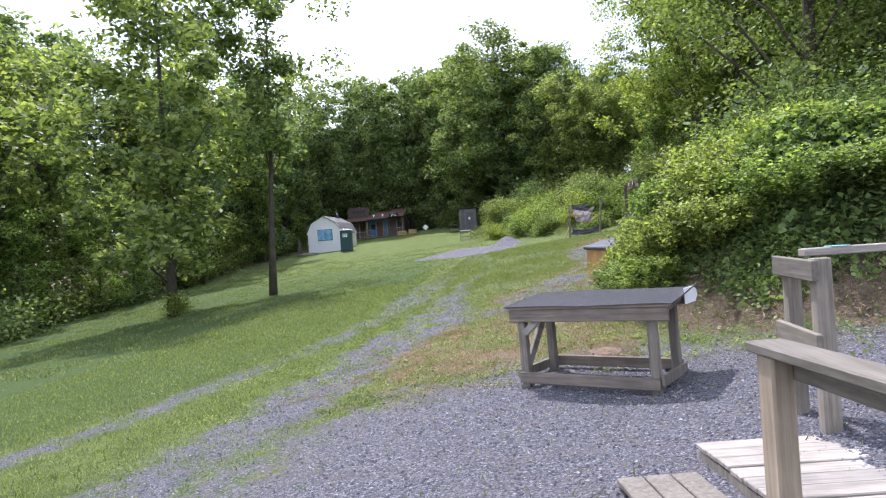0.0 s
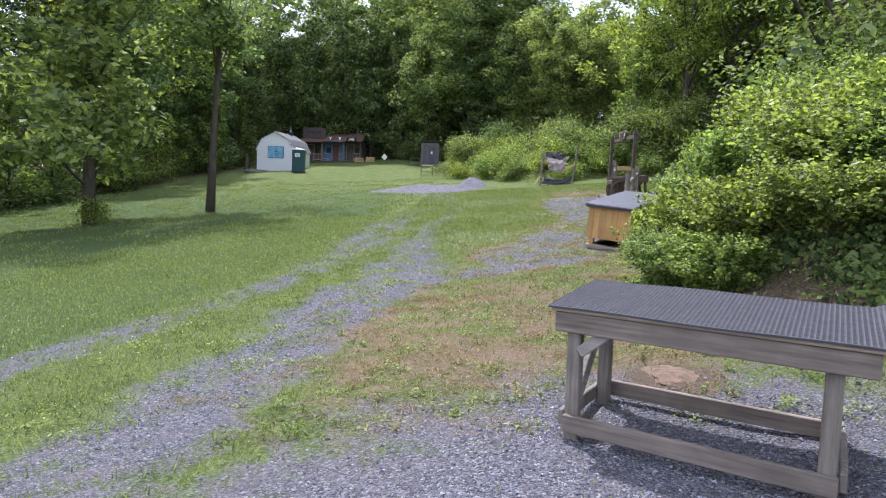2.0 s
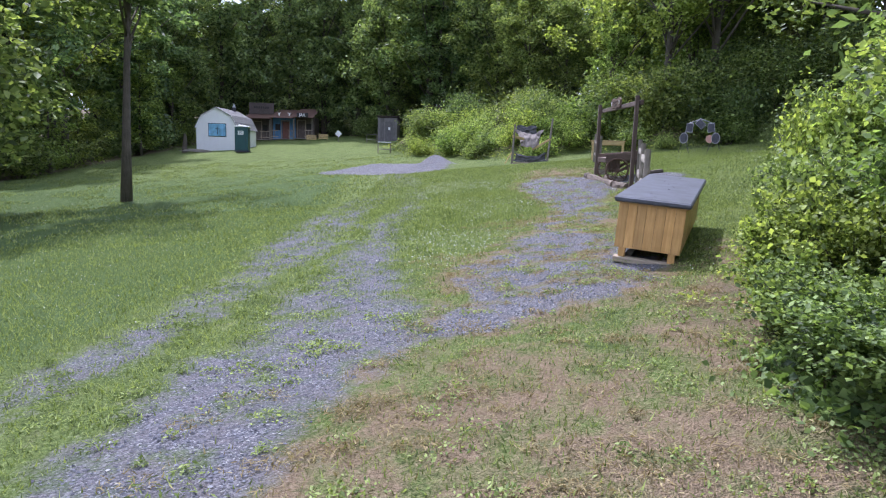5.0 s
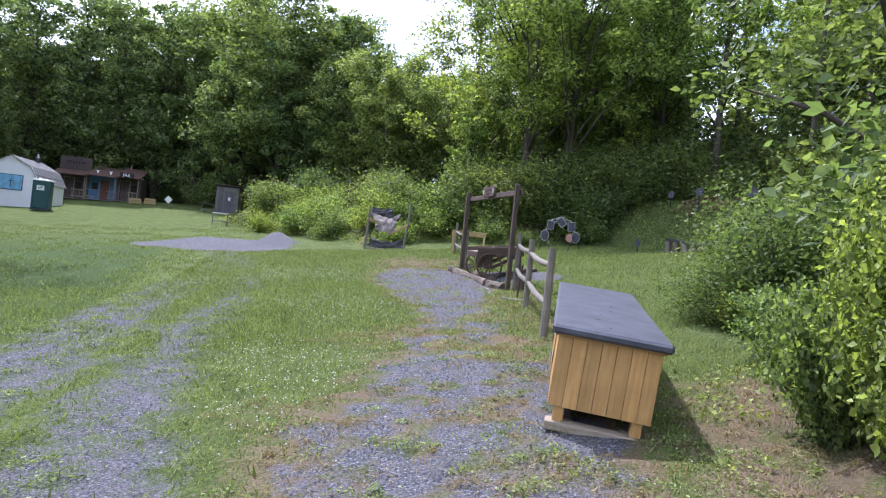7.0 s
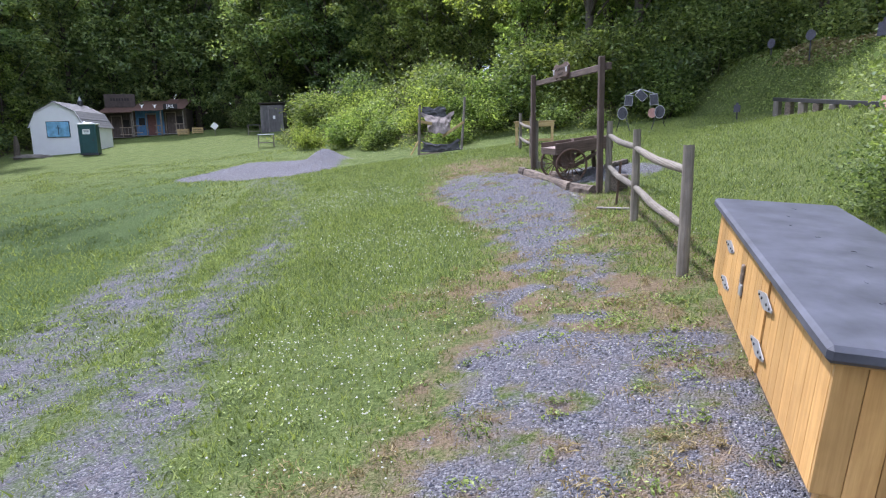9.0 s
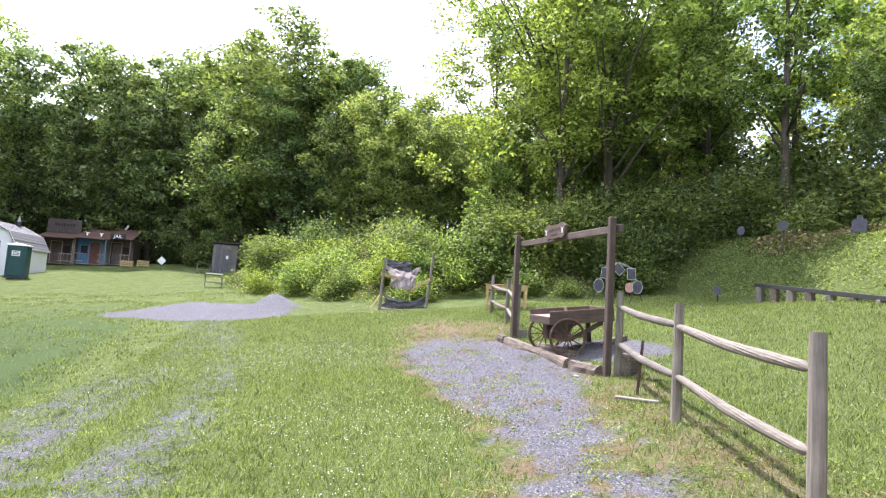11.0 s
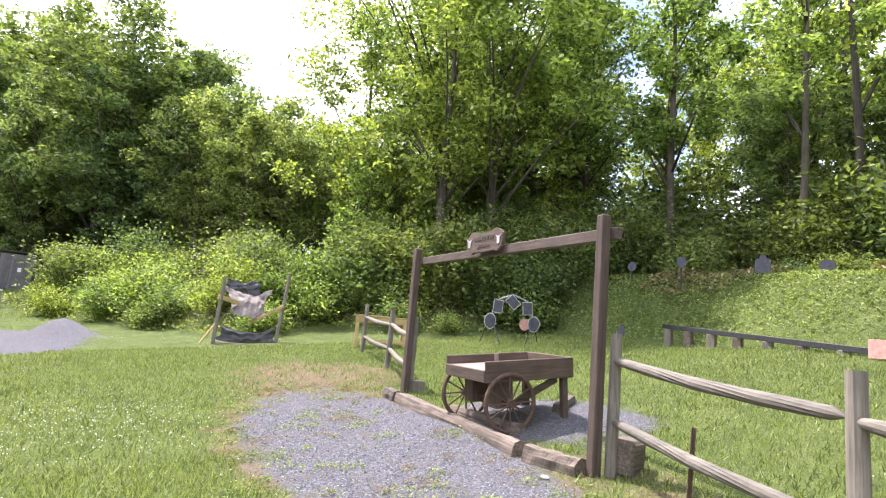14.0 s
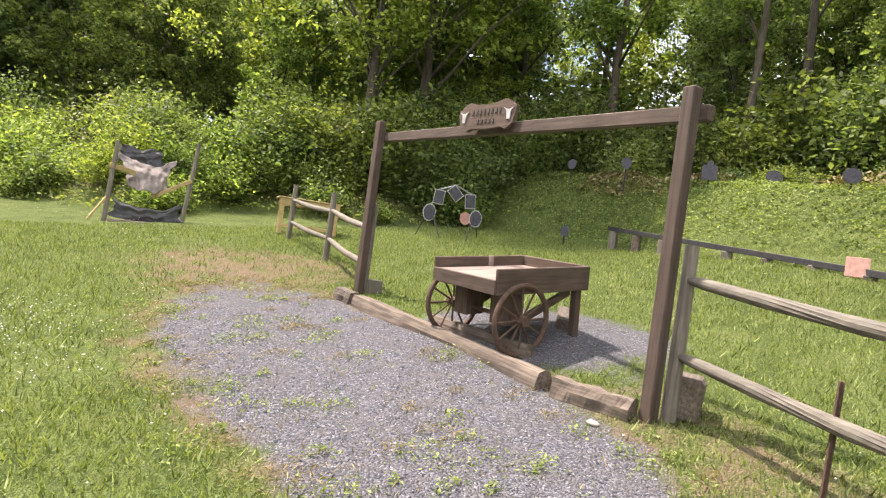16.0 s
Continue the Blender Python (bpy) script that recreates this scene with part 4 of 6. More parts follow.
# ---- work table ----
def work_table(m):
    L, D = 1.68, 0.8
    t = thing("work_table", m, "weathered wooden work table with a perforated black rubber mat", "table")
    zn, zf = 0.69, 0.765
    for x in (-L / 2 + 0.13, L / 2 - 0.2):
        for y, z in ((-D / 2 + 0.1, zn), (D / 2 - 0.1, zf)):
            part("leg", box(0.085, 0.08, z + 0.2, x, y, (z - 0.2) / 2, bevel=0.008), M_GREYWOOD_Z, t)
    tilt = math.degrees(math.atan2(zf - zn, D))
    for i in range(5):
        part("board", box(L, D / 5 - 0.006, 0.025, 0, -D / 2 + (i + 0.5) * D / 5, zn + 0.062 + (i + 0.5) / 5 * (zf - zn), rx=tilt), M_TANWOOD, t)
    part("apron", box(L - 0.04, 0.035, 0.125, 0, -D / 2 + 0.035, zn - 0.015), M_OLDWOOD, t)
    part("apron", box(L - 0.04, 0.035, 0.125, 0, D / 2 - 0.035, zf - 0.02), M_OLDWOOD, t)
    for x in (-L / 2 + 0.07, L / 2 - 0.13):
        part("apron", box(0.03, D - 0.12, 0.09, x, 0, (zn + zf) / 2 - 0.01, rx=tilt), M_GREYWOOD_Z, t)
    part("rail", box(L - 0.24, 0.035, 0.11, -0.03, -D / 2 + 0.035, 0.04), M_OLDWOOD, t)
    part("rail", box(L - 0.24, 0.035, 0.11, -0.03, D / 2 - 0.035, 0.09), M_OLDWOOD, t)
    for x in (-L / 2 + 0.07, L / 2 - 0.13):
        part("rail", box(0.035, D - 0.1, 0.1, x, 0, 0.065), M_GREYWOOD_Z, t)
    part("brace", beam((-L / 2 + 0.13, -D / 2 + 0.14, 0.14), (-L / 2 + 0.13, D / 2 - 0.14, zf - 0.05), 0.04, 0.09), M_GREYWOOD, t)
    part("brace", beam((-L / 2 + 0.17, -D / 2 + 0.06, zn - 0.2), (-L / 2 + 0.36, -D / 2 + 0.06, zn - 0.04), 0.035, 0.07), M_GREYWOOD, t)
    part("end_flap", outline([(-0.2, -0.05), (0.12, -0.05), (0.2, 0.0), (0.18, 0.06), (0.08, 0.1), (-0.2, 0.1)], 0.008, pose(L / 2 + 0.022, D / 2 - 0.2, zf + 0.0, 0, 0, 90)), M_WPLASTIC, t, "pale curled sheet at the table end")
    # mat: rows of round holes, curling at one end
    nxr, nyr = 68, 34

    def mat_point(u, v, dz=0.0):
        return (-L / 2 - 0.015 + u * (L + 0.045), -D / 2 - 0.015 + v * (D + 0.03),
                zn + 0.083 + v * (zf - zn) + 0.004 * math.sin(9 * u + 4 * v) + 0.035 * max(0, (u - 0.95) / 0.05) ** 2 * v + dz)
    V, F = [], []
    for i in range(nxr):
        for j in range(nyr):
            k = len(V)
            for inset, dz in ((0.0, 0.0), (0.2, 0.0035), (0.3, -0.008)):
                for du, dv in ((inset, inset), (1 - inset, inset), (1 - inset, 1 - inset), (inset, 1 - inset)):
                    V.append(mat_point((i + du) / nxr, (j + dv) / nyr, dz))
            for r in (0, 4):
                F += [(k + r + c, k + r + (c + 1) % 4, k + r + 4 + (c + 1) % 4, k + r + 4 + c) for c in range(4)]
            F.append((k + 8, k + 9, k + 10, k + 11))
    edge = [(i / nxr, 0.0) for i in range(nxr)] + [(1.0, j / nyr) for j in range(nyr)] + [(1 - i / nxr, 1.0) for i in range(nxr)] + [(0.0, 1 - j / nyr) for j in range(nyr)]
    k, n = len(V), len(edge)
    V += [mat_point(u, v) for u, v in edge] + [mat_point(u, v, -0.012) for u, v in edge]
    F += [(k + c, k + n + c, k + n + (c + 1) % n, k + (c + 1) % n) for c in range(n)]
    tagged(mesh_object("mat", V, F, M_BLACKRUB, t), "perforated black rubber mat curling at one end")
    return t


work_table(pose(3.39, 7.325, 0.01, 0, -1.5, -29.8))


mound = bmesh.new()
bmesh.ops.create_icosphere(mound, subdivisions=5, radius=0.3)
for v in mound.verts:
    v.co *= 1 + 0.25 * noise.noise(v.co * 4) + 0.12 * noise.noise(v.co * 13) + 0.04 * noise.noise(v.co * 40)
    v.co.z *= 0.3
ob = part("dirt_mound", mound, M_REDSOIL, None)
ob.matrix_world = pose(3.62, 8.45, gz(3.62, 8.45) - 0.07, 0, 0, 20)
tagged(ob, "small mound of crumbly red soil behind the work table", "soil")


# ---- deck, step and railings ----
DECK = pose(3.66, 5.0, -0.13, 0, 0, 8)


def deck(m):
    t = thing("deck", m, "weathered grey board landing beside the gravel", "deck")
    for i in range(9):
        part("plank", box(2.4, 0.138, 0.032, 1.2, -0.075 - i * 0.146, 0.215 + 0.004 * (i % 3)), M_GREYWOOD, t)
    part("joist", box(2.4, 0.04, 0.15, 1.2, -0.03, 0.12), M_GREYWOOD, t)
    part("joist", box(0.04, 1.24, 0.15, 0.025, -0.67, 0.12), M_GREYWOOD_Z, t)
    for x in (0.1, 1.2, 2.3):
        for y in (-0.1, -1.2):
            part("post", box(0.09, 0.09, 0.3, x, y, 0.05), M_GREYWOOD_Z, t)
    return t


deck(DECK @ pose(0, 0, 0))


def low_step(m):
    t = thing("step", m, "low step of cracked grey boards before the landing", "step")
    for i in range(3):
        part("plank", box(0.15, 1.1, 0.035, 0.08 + i * 0.16, -0.6, 0.09), M_GREYWOOD_Z, t)
    part("riser", box(0.46, 0.03, 0.1, 0.24, -0.07, 0.04), M_GREYWOOD, t)
    part("riser", box(0.46, 0.03, 0.1, 0.24, -1.12, 0.04), M_GREYWOOD, t)
    return t


low_step(pose(3.12, 4.72, gz(3.2, 4.3) - 0.04, 0, 0, 10))


def handrail():
    t = thing("handrail", pose(3.6, 3.5, gz(3.6, 3.5)), "weathered wooden handrail with a wide cap board", "railing")
    part("post", box(0.085, 0.11, 1.03, 0.0, 0.0, 0.42, rz=9, bevel=0.01), M_TANWOOD_Z, t)
    part("post", box(0.09, 0.09, 1.06, 0.29, -2.1, 0.43, rz=9), M_GREYWOOD_Z, t)
    part("cap", beam((0.0, 0.1, 0.955), (0.36, -2.3, 0.955), 0.15, 0.04), M_RAILWOOD, t)
    part("rail", beam((0.06, 0.0, 0.89), (0.38, -2.2, 0.89), 0.04, 0.09), M_RAILWOOD, t)
    return t


handrail()


def side_rail():
    t = thing("guard_rail", pose(4.5, 5.12, gz(4.5, 5.12)), "open grey wooden guard rail with traces of teal paint", "railing")
    part("post", box(0.1, 0.09, 1.15, 0, 0, 0.5), M_GREYWOOD_Z, t)
    part("post", box(0.09, 0.09, 1.08, 0.0, 0.42, 0.48), M_GREYWOOD_Z, t)
    part("post", box(0.1, 0.1, 1.25, 0.62, 0.05, 0.55), M_GREYWOOD_Z, t)
    part("rail", beam((-0.07, -0.1, 1.0), (-0.07, 0.5, 1.02), 0.04, 0.13), M_RAILWOOD, t)
    part("rail", beam((-0.07, -0.1, 0.55), (-0.07, 0.5, 0.57), 0.04, 0.13), M_RAILWOOD, t)
    top = part("rail", beam((-0.06, 0.1, 1.11), (1.6, 0.16, 1.12), 0.09, 0.05), M_GREYWOOD, t)
    part("paint_patch", beam((0.1, 0.105, 1.139), (0.22, 0.11, 1.139), 0.085, 0.006), M_TEALPAINT, top, "flaking teal paint")
    return t


side_rail()


# ---- storage chest ----
def chest(m):
    W, L, H = 0.83, 3.08, 0.61
    t = thing("storage_chest", m, "pine board storage chest with a grey sheet lid and hinged doors", "storage box")
    z0 = 0.17
    part("body", box(W - 0.05, L - 0.05, H, 0, L / 2, z0 + H / 2, bevel=0.004), M_GLASSDARK, t)
    nb = 7
    for end in (0.012, L - 0.012):
        for i in range(nb):
            w = W / nb
            part("board", box(w - 0.003, 0.024, H, -W / 2 + (i + 0.5) * w, end, z0 + H / 2, bevel=0.002), M_PINE, t)
    nl = 22
    for sx in (-W / 2 + 0.012, W / 2 - 0.012):
        for i in range(nl):
            w = (L - 0.05) / nl
            part("board", box(0.024, w - 0.003, H, sx, 0.025 + (i + 0.5) * w, z0 + H / 2, bevel=0.002), M_PINE, t)
    part("skid", box(0.1, L - 0.1, 0.16, -W / 2 + 0.17, L / 2 + 0.06, -0.03), M_TIMBER, t)
    part("skid", box(0.1, L - 0.1, 0.16, W / 2 - 0.17, L / 2 + 0.06, -0.03), M_TIMBER, t)
    part("skid", box(W + 0.0, 0.13, 0.075, 0, 0.06, 0.0), M_TANWOOD, t)
    for x in (-W / 2 + 0.1, W / 2 - 0.1):
        for y in (0.08, L / 2, L - 0.08):
            part("foot", box(0.09, 0.09, 0.15, x, y, 0.105), M_PINE, t)
    part("lid", box(W + 0.06, L + 0.06, 0.03, 0, L / 2, z0 + H + 0.0, bevel=0.004), M_PINE, t)
    sheet = box(W + 0.12, L + 0.16, 0.075, 0, L / 2, z0 + H + 0.043, bevel=0.02)
    for k in range(9):
        box(0.03, 0.012, 0.004, 0.1 * math.sin(5 * k), 0.2 + 0.33 * k, z0 + H + 0.081, rz=40 * k, bevel=0, bm=sheet)
    part("roof_sheet", sheet, M_SLATE, t, "grey rubber sheet folded over the lid")
    for y0, y1, hy in ((1.1, 1.74, 1.12), (1.75, 2.4, 2.38)):
        wide = (y1 - y0) / 4
        d = part("door", box(0.006, y1 - y0 - 0.004, H - 0.03, -W / 2 - 0.003, (y0 + y1) / 2, z0 + H / 2, bevel=0.001), M_PINE, t, "pine board door flush with the front")
        for k in range(4):
            part("board", box(0.008, wide - 0.003, H - 0.02, -W / 2 - 0.009, y0 + (k + 0.5) * wide, z0 + H / 2, bevel=0.002), M_PINE, d)
        for hz in (z0 + 0.16, z0 + H - 0.16):
            part("hinge", outline([(-0.18, -0.008), (-0.03, -0.042), (0.0, -0.045), (0.03, -0.042), (0.18, -0.008), (0.18, 0.008), (0.03, 0.042), (0.0, 0.045), (-0.03, 0.042), (-0.18, 0.008)], 0.006, pose(-W / 2 - 0.017, hy, hz, 0, 0, 90)), M_STEEL, d, "galvanised strap hinge")
            for k in (-0.13, -0.06, 0.06, 0.13):
                part("screw", tube([(-W / 2 - 0.018, hy + k, hz), (-W / 2 - 0.026, hy + k, hz)], 0.009, 6), M_DARKSTEEL, d)
        if hy > 2:
            part("hasp", box(0.016, 0.07, 0.08, -W / 2 - 0.022, y0 + 0.02, z0 + H * 0.5), M_STEEL, d, "steel hasp")
            part("turn_button", box(0.022, 0.035, 0.13, -W / 2 - 0.024, y0 + 0.02, z0 + H * 0.68), M_OLDWOOD, d, "worn wooden turn button")
    return t


chest(pose(4.44, 15.49, 0.405, 5, 4, -25.8))


# ---- post and rail fence ----
def fence(name, posts, label, rails=(0.42, 0.95), h=1.3, ends=True):
    t = thing(name, pose(posts[0][0], posts[0][1], gz(*posts[0])), label, "fence")
    base = Vector((posts[0][0], posts[0][1], gz(*posts[0])))
    loc = []
    for x, y in posts:
        z = gz(x, y) - base.z
        loc.append(Vector((x - base.x, y - base.y, z)))
        p = part("post", tube([(x - base.x, y - base.y, z - 0.15), (x - base.x + 0.01, y - base.y, z + h * 0.5), (x - base.x + 0.015, y - base.y, z + h)], [0.062, 0.059, 0.055], 12, wobble=0.06), M_GREYWOOD_Z, t)
    for a, b in zip(loc[:-1], loc[1:]):
        for rz in rails:
            d = (b - a)
            k0, k1 = random.uniform(-0.015, 0.015), random.uniform(-0.015, 0.015)
            pa, pb = a + Vector((0, 0, rz + k0)), b + Vector((0, 0, rz + k1))
            pts = [pa - d.normalized() * 0.04] + [pa.lerp(pb, f) + Vector((0.012 * math.sin(9 * f), 0, -0.03 * math.sin(math.pi * f))) for f in (0.06, 0.25, 0.5, 0.75, 0.94)] + [pb + d.normalized() * 0.04]
            part("rail", tube(pts, [0.026, 0.042, 0.05, 0.051, 0.05, 0.043, 0.026], 12, wobble=0.025), M_RAILWOOD, t)
    return t


fence("rail_fence", [(5.64, 19.25), (6.43, 21.9), (7.2, 24.5)], "weathered post and rail fence beside the gravel path", (0.5, 1.08), 1.34)
fence("rail_fence", [(7.42, 29.6), (8.15, 32.34), (8.74, 35.53)], "weathered post and rail fence leading to the far table")


# ---- gate ----
def gate():
    ax, ay, bx, by = 7.06, 24.58, 7.33, 29.56
    az, bz = gz(ax, ay), gz(bx, by)
    t = thing("gateway", pose(ax, ay, az), "tall brown timber gateway with a cross beam", "gate")
    part("post", box(0.105, 0.11, 2.65, 0.0, 0, 1.22, rz=-4, bevel=0.01), M_BROWNWOOD_Z, t)
    part("post", box(0.11, 0.12, 2.6, bx - ax, by - ay, bz - az + 1.2, rz=3, bevel=0.01), M_BROWNWOOD_Z, t)
    part("beam", beam((0.105, -0.12, 2.36), (bx - ax + 0.105, by - ay + 0.1, bz - az + 2.29), 0.085, 0.125, 0.008), M_BROWNWOOD_Y, t)
    part("foot_block", box(0.2, 0.2, 0.24, bx - ax + 0.2, by - ay - 0.05, bz - az + 0.1), M_GREYWOOD_Z, t)
    return az


gate_z = gate()


def gate_sign():
    x, y = 7.21, 27.07
    z = gate_z + 2.59
    t = thing("gate_sign", pose(x - 0.02, y, z, 0, 0, -87), "carved brown wooden sign with two pale skull shapes on the beam", "sign")
    pts = []
    for i in range(64):
        a = 2 * math.pi * i / 64
        c, s = math.cos(a), math.sin(a)
        sx, sz = math.copysign(abs(c) ** 0.45, c), math.copysign(abs(s) ** 0.45, s)
        pts.append((0.43 * sx * (1 + 0.04 * math.sin(7 * a)), 0.15 * sz * (1 + 0.1 * math.cos(6 * a) + 0.07 * math.sin(11 * a))))
    part("board", outline(pts, 0.05), M_BROWNWOOD, t)
    for x0 in (-0.345, 0.345):
        part("skull_shape", outline([(x0 - 0.03, -0.09), (x0 + 0.03, -0.09), (x0 + 0.045, 0.03), (x0 + 0.1, 0.09), (x0 + 0.03, 0.06), (x0 - 0.03, 0.06), (x0 - 0.1, 0.09), (x0 - 0.045, 0.03)], 0.014, pose(0, -0.03, 0) @ Matrix.Translation((x0 * 0.3, 0, 0)) @ Matrix.Scale(0.7, 4)), M_PALESTEEL, t, "pale bull skull shape")
    for k in range(8):
        part("letter_bar", box(0.03, 0.008, 0.055, -0.21 + 0.06 * k, -0.029, 0.045, bevel=0.002), M_DARKWALL, t)
    for k in range(5):
        part("letter_bar", box(0.03, 0.008, 0.045, -0.12 + 0.06 * k, -0.029, -0.06, bevel=0.002), M_DARKWALL, t)
    return t


gate_sign()


# ---- cart ----
def cart(m):
    L, W = 1.28, 0.97
    zb = 0.42
    t = thing("hand_cart", m, "brown wooden hand cart with two iron-rimmed spoked wheels", "cart")
    for i in range(7):
        part("floor_board", box(L - 0.04, W / 7 - 0.006, 0.03, 0, -W / 2 + (i + 0.5) * W / 7, zb + 0.1), M_PALEBOARD, t)
    for y in (-W / 2, W / 2):
        part("side_board", box(L, 0.035, 0.25, 0, y, zb + 0.1), M_BROWNWOOD, t)
    part("end_board", box(0.035, W, 0.14, -L / 2 + 0.0, 0, zb + 0.05), M_BROWNWOOD_Y, t)
    part("end_board", box(0.035, W, 0.25, L / 2, 0, zb + 0.1), M_BROWNWOOD_Y, t)
    part("cleat", box(0.05, 0.04, 0.22, 0.1, W / 2 - 0.04, zb + 0.12), M_PALEBOARD, t)
    wx = -0.33
    for s in (-1, 1):
        y = s * (W / 2 + 0.045)
        w = part("wheel", torus(0.335, 0.027, pose(wx, y, 0.15, 90), 36, 8), M_RUST, t, "iron-rimmed spoked wheel")
        for k in range(12):
            a = 2 * math.pi * k / 12
            part("spoke", tube([(wx + 0.04 * math.cos(a), y, 0.15 + 0.04 * math.sin(a)), (wx + 0.32 * math.cos(a), y, 0.15 + 0.32 * math.sin(a))], 0.011, 6), M_RUST, w)
        part("hub", tube([(wx, y - 0.07, 0.15), (wx, y + 0.07, 0.15)], 0.05, 12), M_RUST, w)
        part("bearing_box", box(0.24, 0.2, 0.34, wx + 0.02, s * (W / 2 - 0.2), 0.24), M_BROWNWOOD_Z, t)
        part("leg", box(0.08, 0.08, 0.72, L / 2 - 0.09, s * (W / 2 - 0.07), 0.06), M_BROWNWOOD_Z, t)
        part("brace", beam((L / 2 - 0.2, s * (W / 2 - 0.07), 0.38), (wx + 0.1, s * (W / 2 - 0.1), 0.1), 0.04, 0.08), M_BROWNWOOD, t)
    part("axle", tube([(wx, -W / 2, 0.15), (wx, W / 2, 0.15)], 0.022, 8), M_RUST, t)
    part("handle", tube([(L / 2, W / 2 - 0.35, zb + 0.1), (L / 2 + 0.16, W / 2 - 0.35, zb + 0.08)], 0.018, 8), M_RUST, t)
    return t


cart(pose(7.41, 26.55, 1.515, 1.65, -6.4, -1))


# ---- timbers along the gravel path ----
def timber(a, b, w=0.19, h=0.17):
    za, zb = gz(*a), gz(*b)
    cxm, cym = (a[0] + b[0]) / 2, (a[1] + b[1]) / 2
    d = math.hypot(b[0] - a[0], b[1] - a[1])
    ang = math.degrees(math.atan2(b[1] - a[1], b[0] - a[0]))
    bm = bmesh.new()
    n = 18
    rows = []
    for i in range(n + 1):
        f = i / n
        row = []
        for k, (u, v) in enumerate(((-1, -1), (-1.05, 0.2), (-0.75, 1), (0.0, 1.06), (0.75, 0.95), (1.05, 0.1), (1, -1))):
            j = 1 + 0.4 * (vnoise(np.array([f * 7 + k * 3.1]), np.array([a[0] * 5 + k]), 1.0, 3)[0] - 0.5)
            row.append(bm.verts.new(((f - 0.5) * d, u * w / 2 * j, v * h / 2 * j)))
        rows.append(row)
    for p, q in zip(rows[:-1], rows[1:]):
        for k in range(7):
            bm.faces.new((p[k], p[(k + 1) % 7], q[(k + 1) % 7], q[k]))
    bm.faces.new(rows[0])
    bm.faces.new(rows[-1][::-1])
    ob = part("landscape_timber", bm, M_TIMBER, None)
    ob.matrix_world = pose(cxm, cym, (za + zb) / 2 + h * 0.33, 0, -math.degrees(math.atan2(zb - za, d)), ang)
    return tagged(ob, "split and weathered landscape timber lying along the gravel", "timber", "timbers by the gateway")


timber((6.93, 28.85), (6.8, 25.42))
timber((6.82, 25.3), (6.98, 24.66))
timber((6.95, 29.4), (6.93, 28.95))
timber((7.12, 27.45), (7.16, 25.95), 0.15, 0.14)
timber((8.0, 26.3), (8.75, 26.95), 0.15, 0.13)


def rock(x, y, s, seed, label="angular grey field stone lying on the ground", mat=None):
    g = np.random.default_rng(seed)
    bm = bmesh.new()
    bmesh.ops.create_icosphere(bm, subdivisions=2, radius=1.0)
    for v in bm.verts:
        v.co *= 1 + 0.35 * (noise.noise(v.co * 1.4 + Vector((seed, 0, 0))))
    bmesh.ops.scale(bm, vec=(s, s * g.uniform(0.6, 0.9), s * g.uniform(0.45, 0.75)), verts=bm.verts)
    ob = part("field_stone", bm, mat or M_STONE, None)
    ob.matrix_world = pose(x, y, gz(x, y) + s * 0.25, 0, 0, g.uniform(0, 360))
    return tagged(ob, label, "stone")


blk = thing("stone_block", pose(7.4, 24.5, gz(7.4, 24.5), 0, 0, 25), "squared brown stone block at the foot of the gate post", "stone")
part("block", box(0.34, 0.26, 0.34, 0, 0, 0.14, rx=4, bevel=0.03), M_TIMBER, blk)
rock(6.62, 24.75, 0.05, 72)


def stake():
    x, y = 6.84, 23.3
    t = thing("metal_stake", pose(x, y, gz(x, y)), "rusty steel stake driven in beside the fence", "stake")
    part("rod", box(0.035, 0.008, 0.75, 0, 0, 0.36, ry=5, bevel=0.002), M_RUST, t)
    part("rod", box(0.008, 0.035, 0.75, 0.014, 0, 0.36, ry=5, bevel=0.002), M_RUST, t)
    b = thing("scrap_board", pose(x - 0.25, y - 0.35, gz(x - 0.25, y - 0.35) + 0.03, 0, 0, -40), "broken pale board lying in the grass", "board")
    part("board", box(0.55, 0.1, 0.03), M_GREYWOOD, b)


stake()


# ---- far table by the fence ----
def far_table(m):
    t = thing("bench_table", m, "yellow treated pine table standing at the end of the fence", "table")
    for i in range(4):
        part("board", box(1.6, 0.16, 0.035, 0, -0.26 + i * 0.172, 0.86), M_YELLOWPINE, t)
    for y in (-0.3, 0.3):
        part("apron", box(1.5, 0.035, 0.17, 0, y, 0.755), M_YELLOWPINE, t)
    for x in (-0.68, 0.68):
        for y in (-0.3, 0.3):
            part("leg", box(0.09, 0.09, 0.9, x, y * 0.9, 0.4), M_YELLOWPINE, t)
        part("rail", box(0.035, 0.6, 0.09, x, 0, 0.2), M_YELLOWPINE, t)
    part("rail", box(1.4, 0.035, 0.09, 0, -0.3, 0.16), M_YELLOWPINE, t)


far_table(pose(9.6, 36.5, gz(9.6, 36.5), 0, 0, -18))


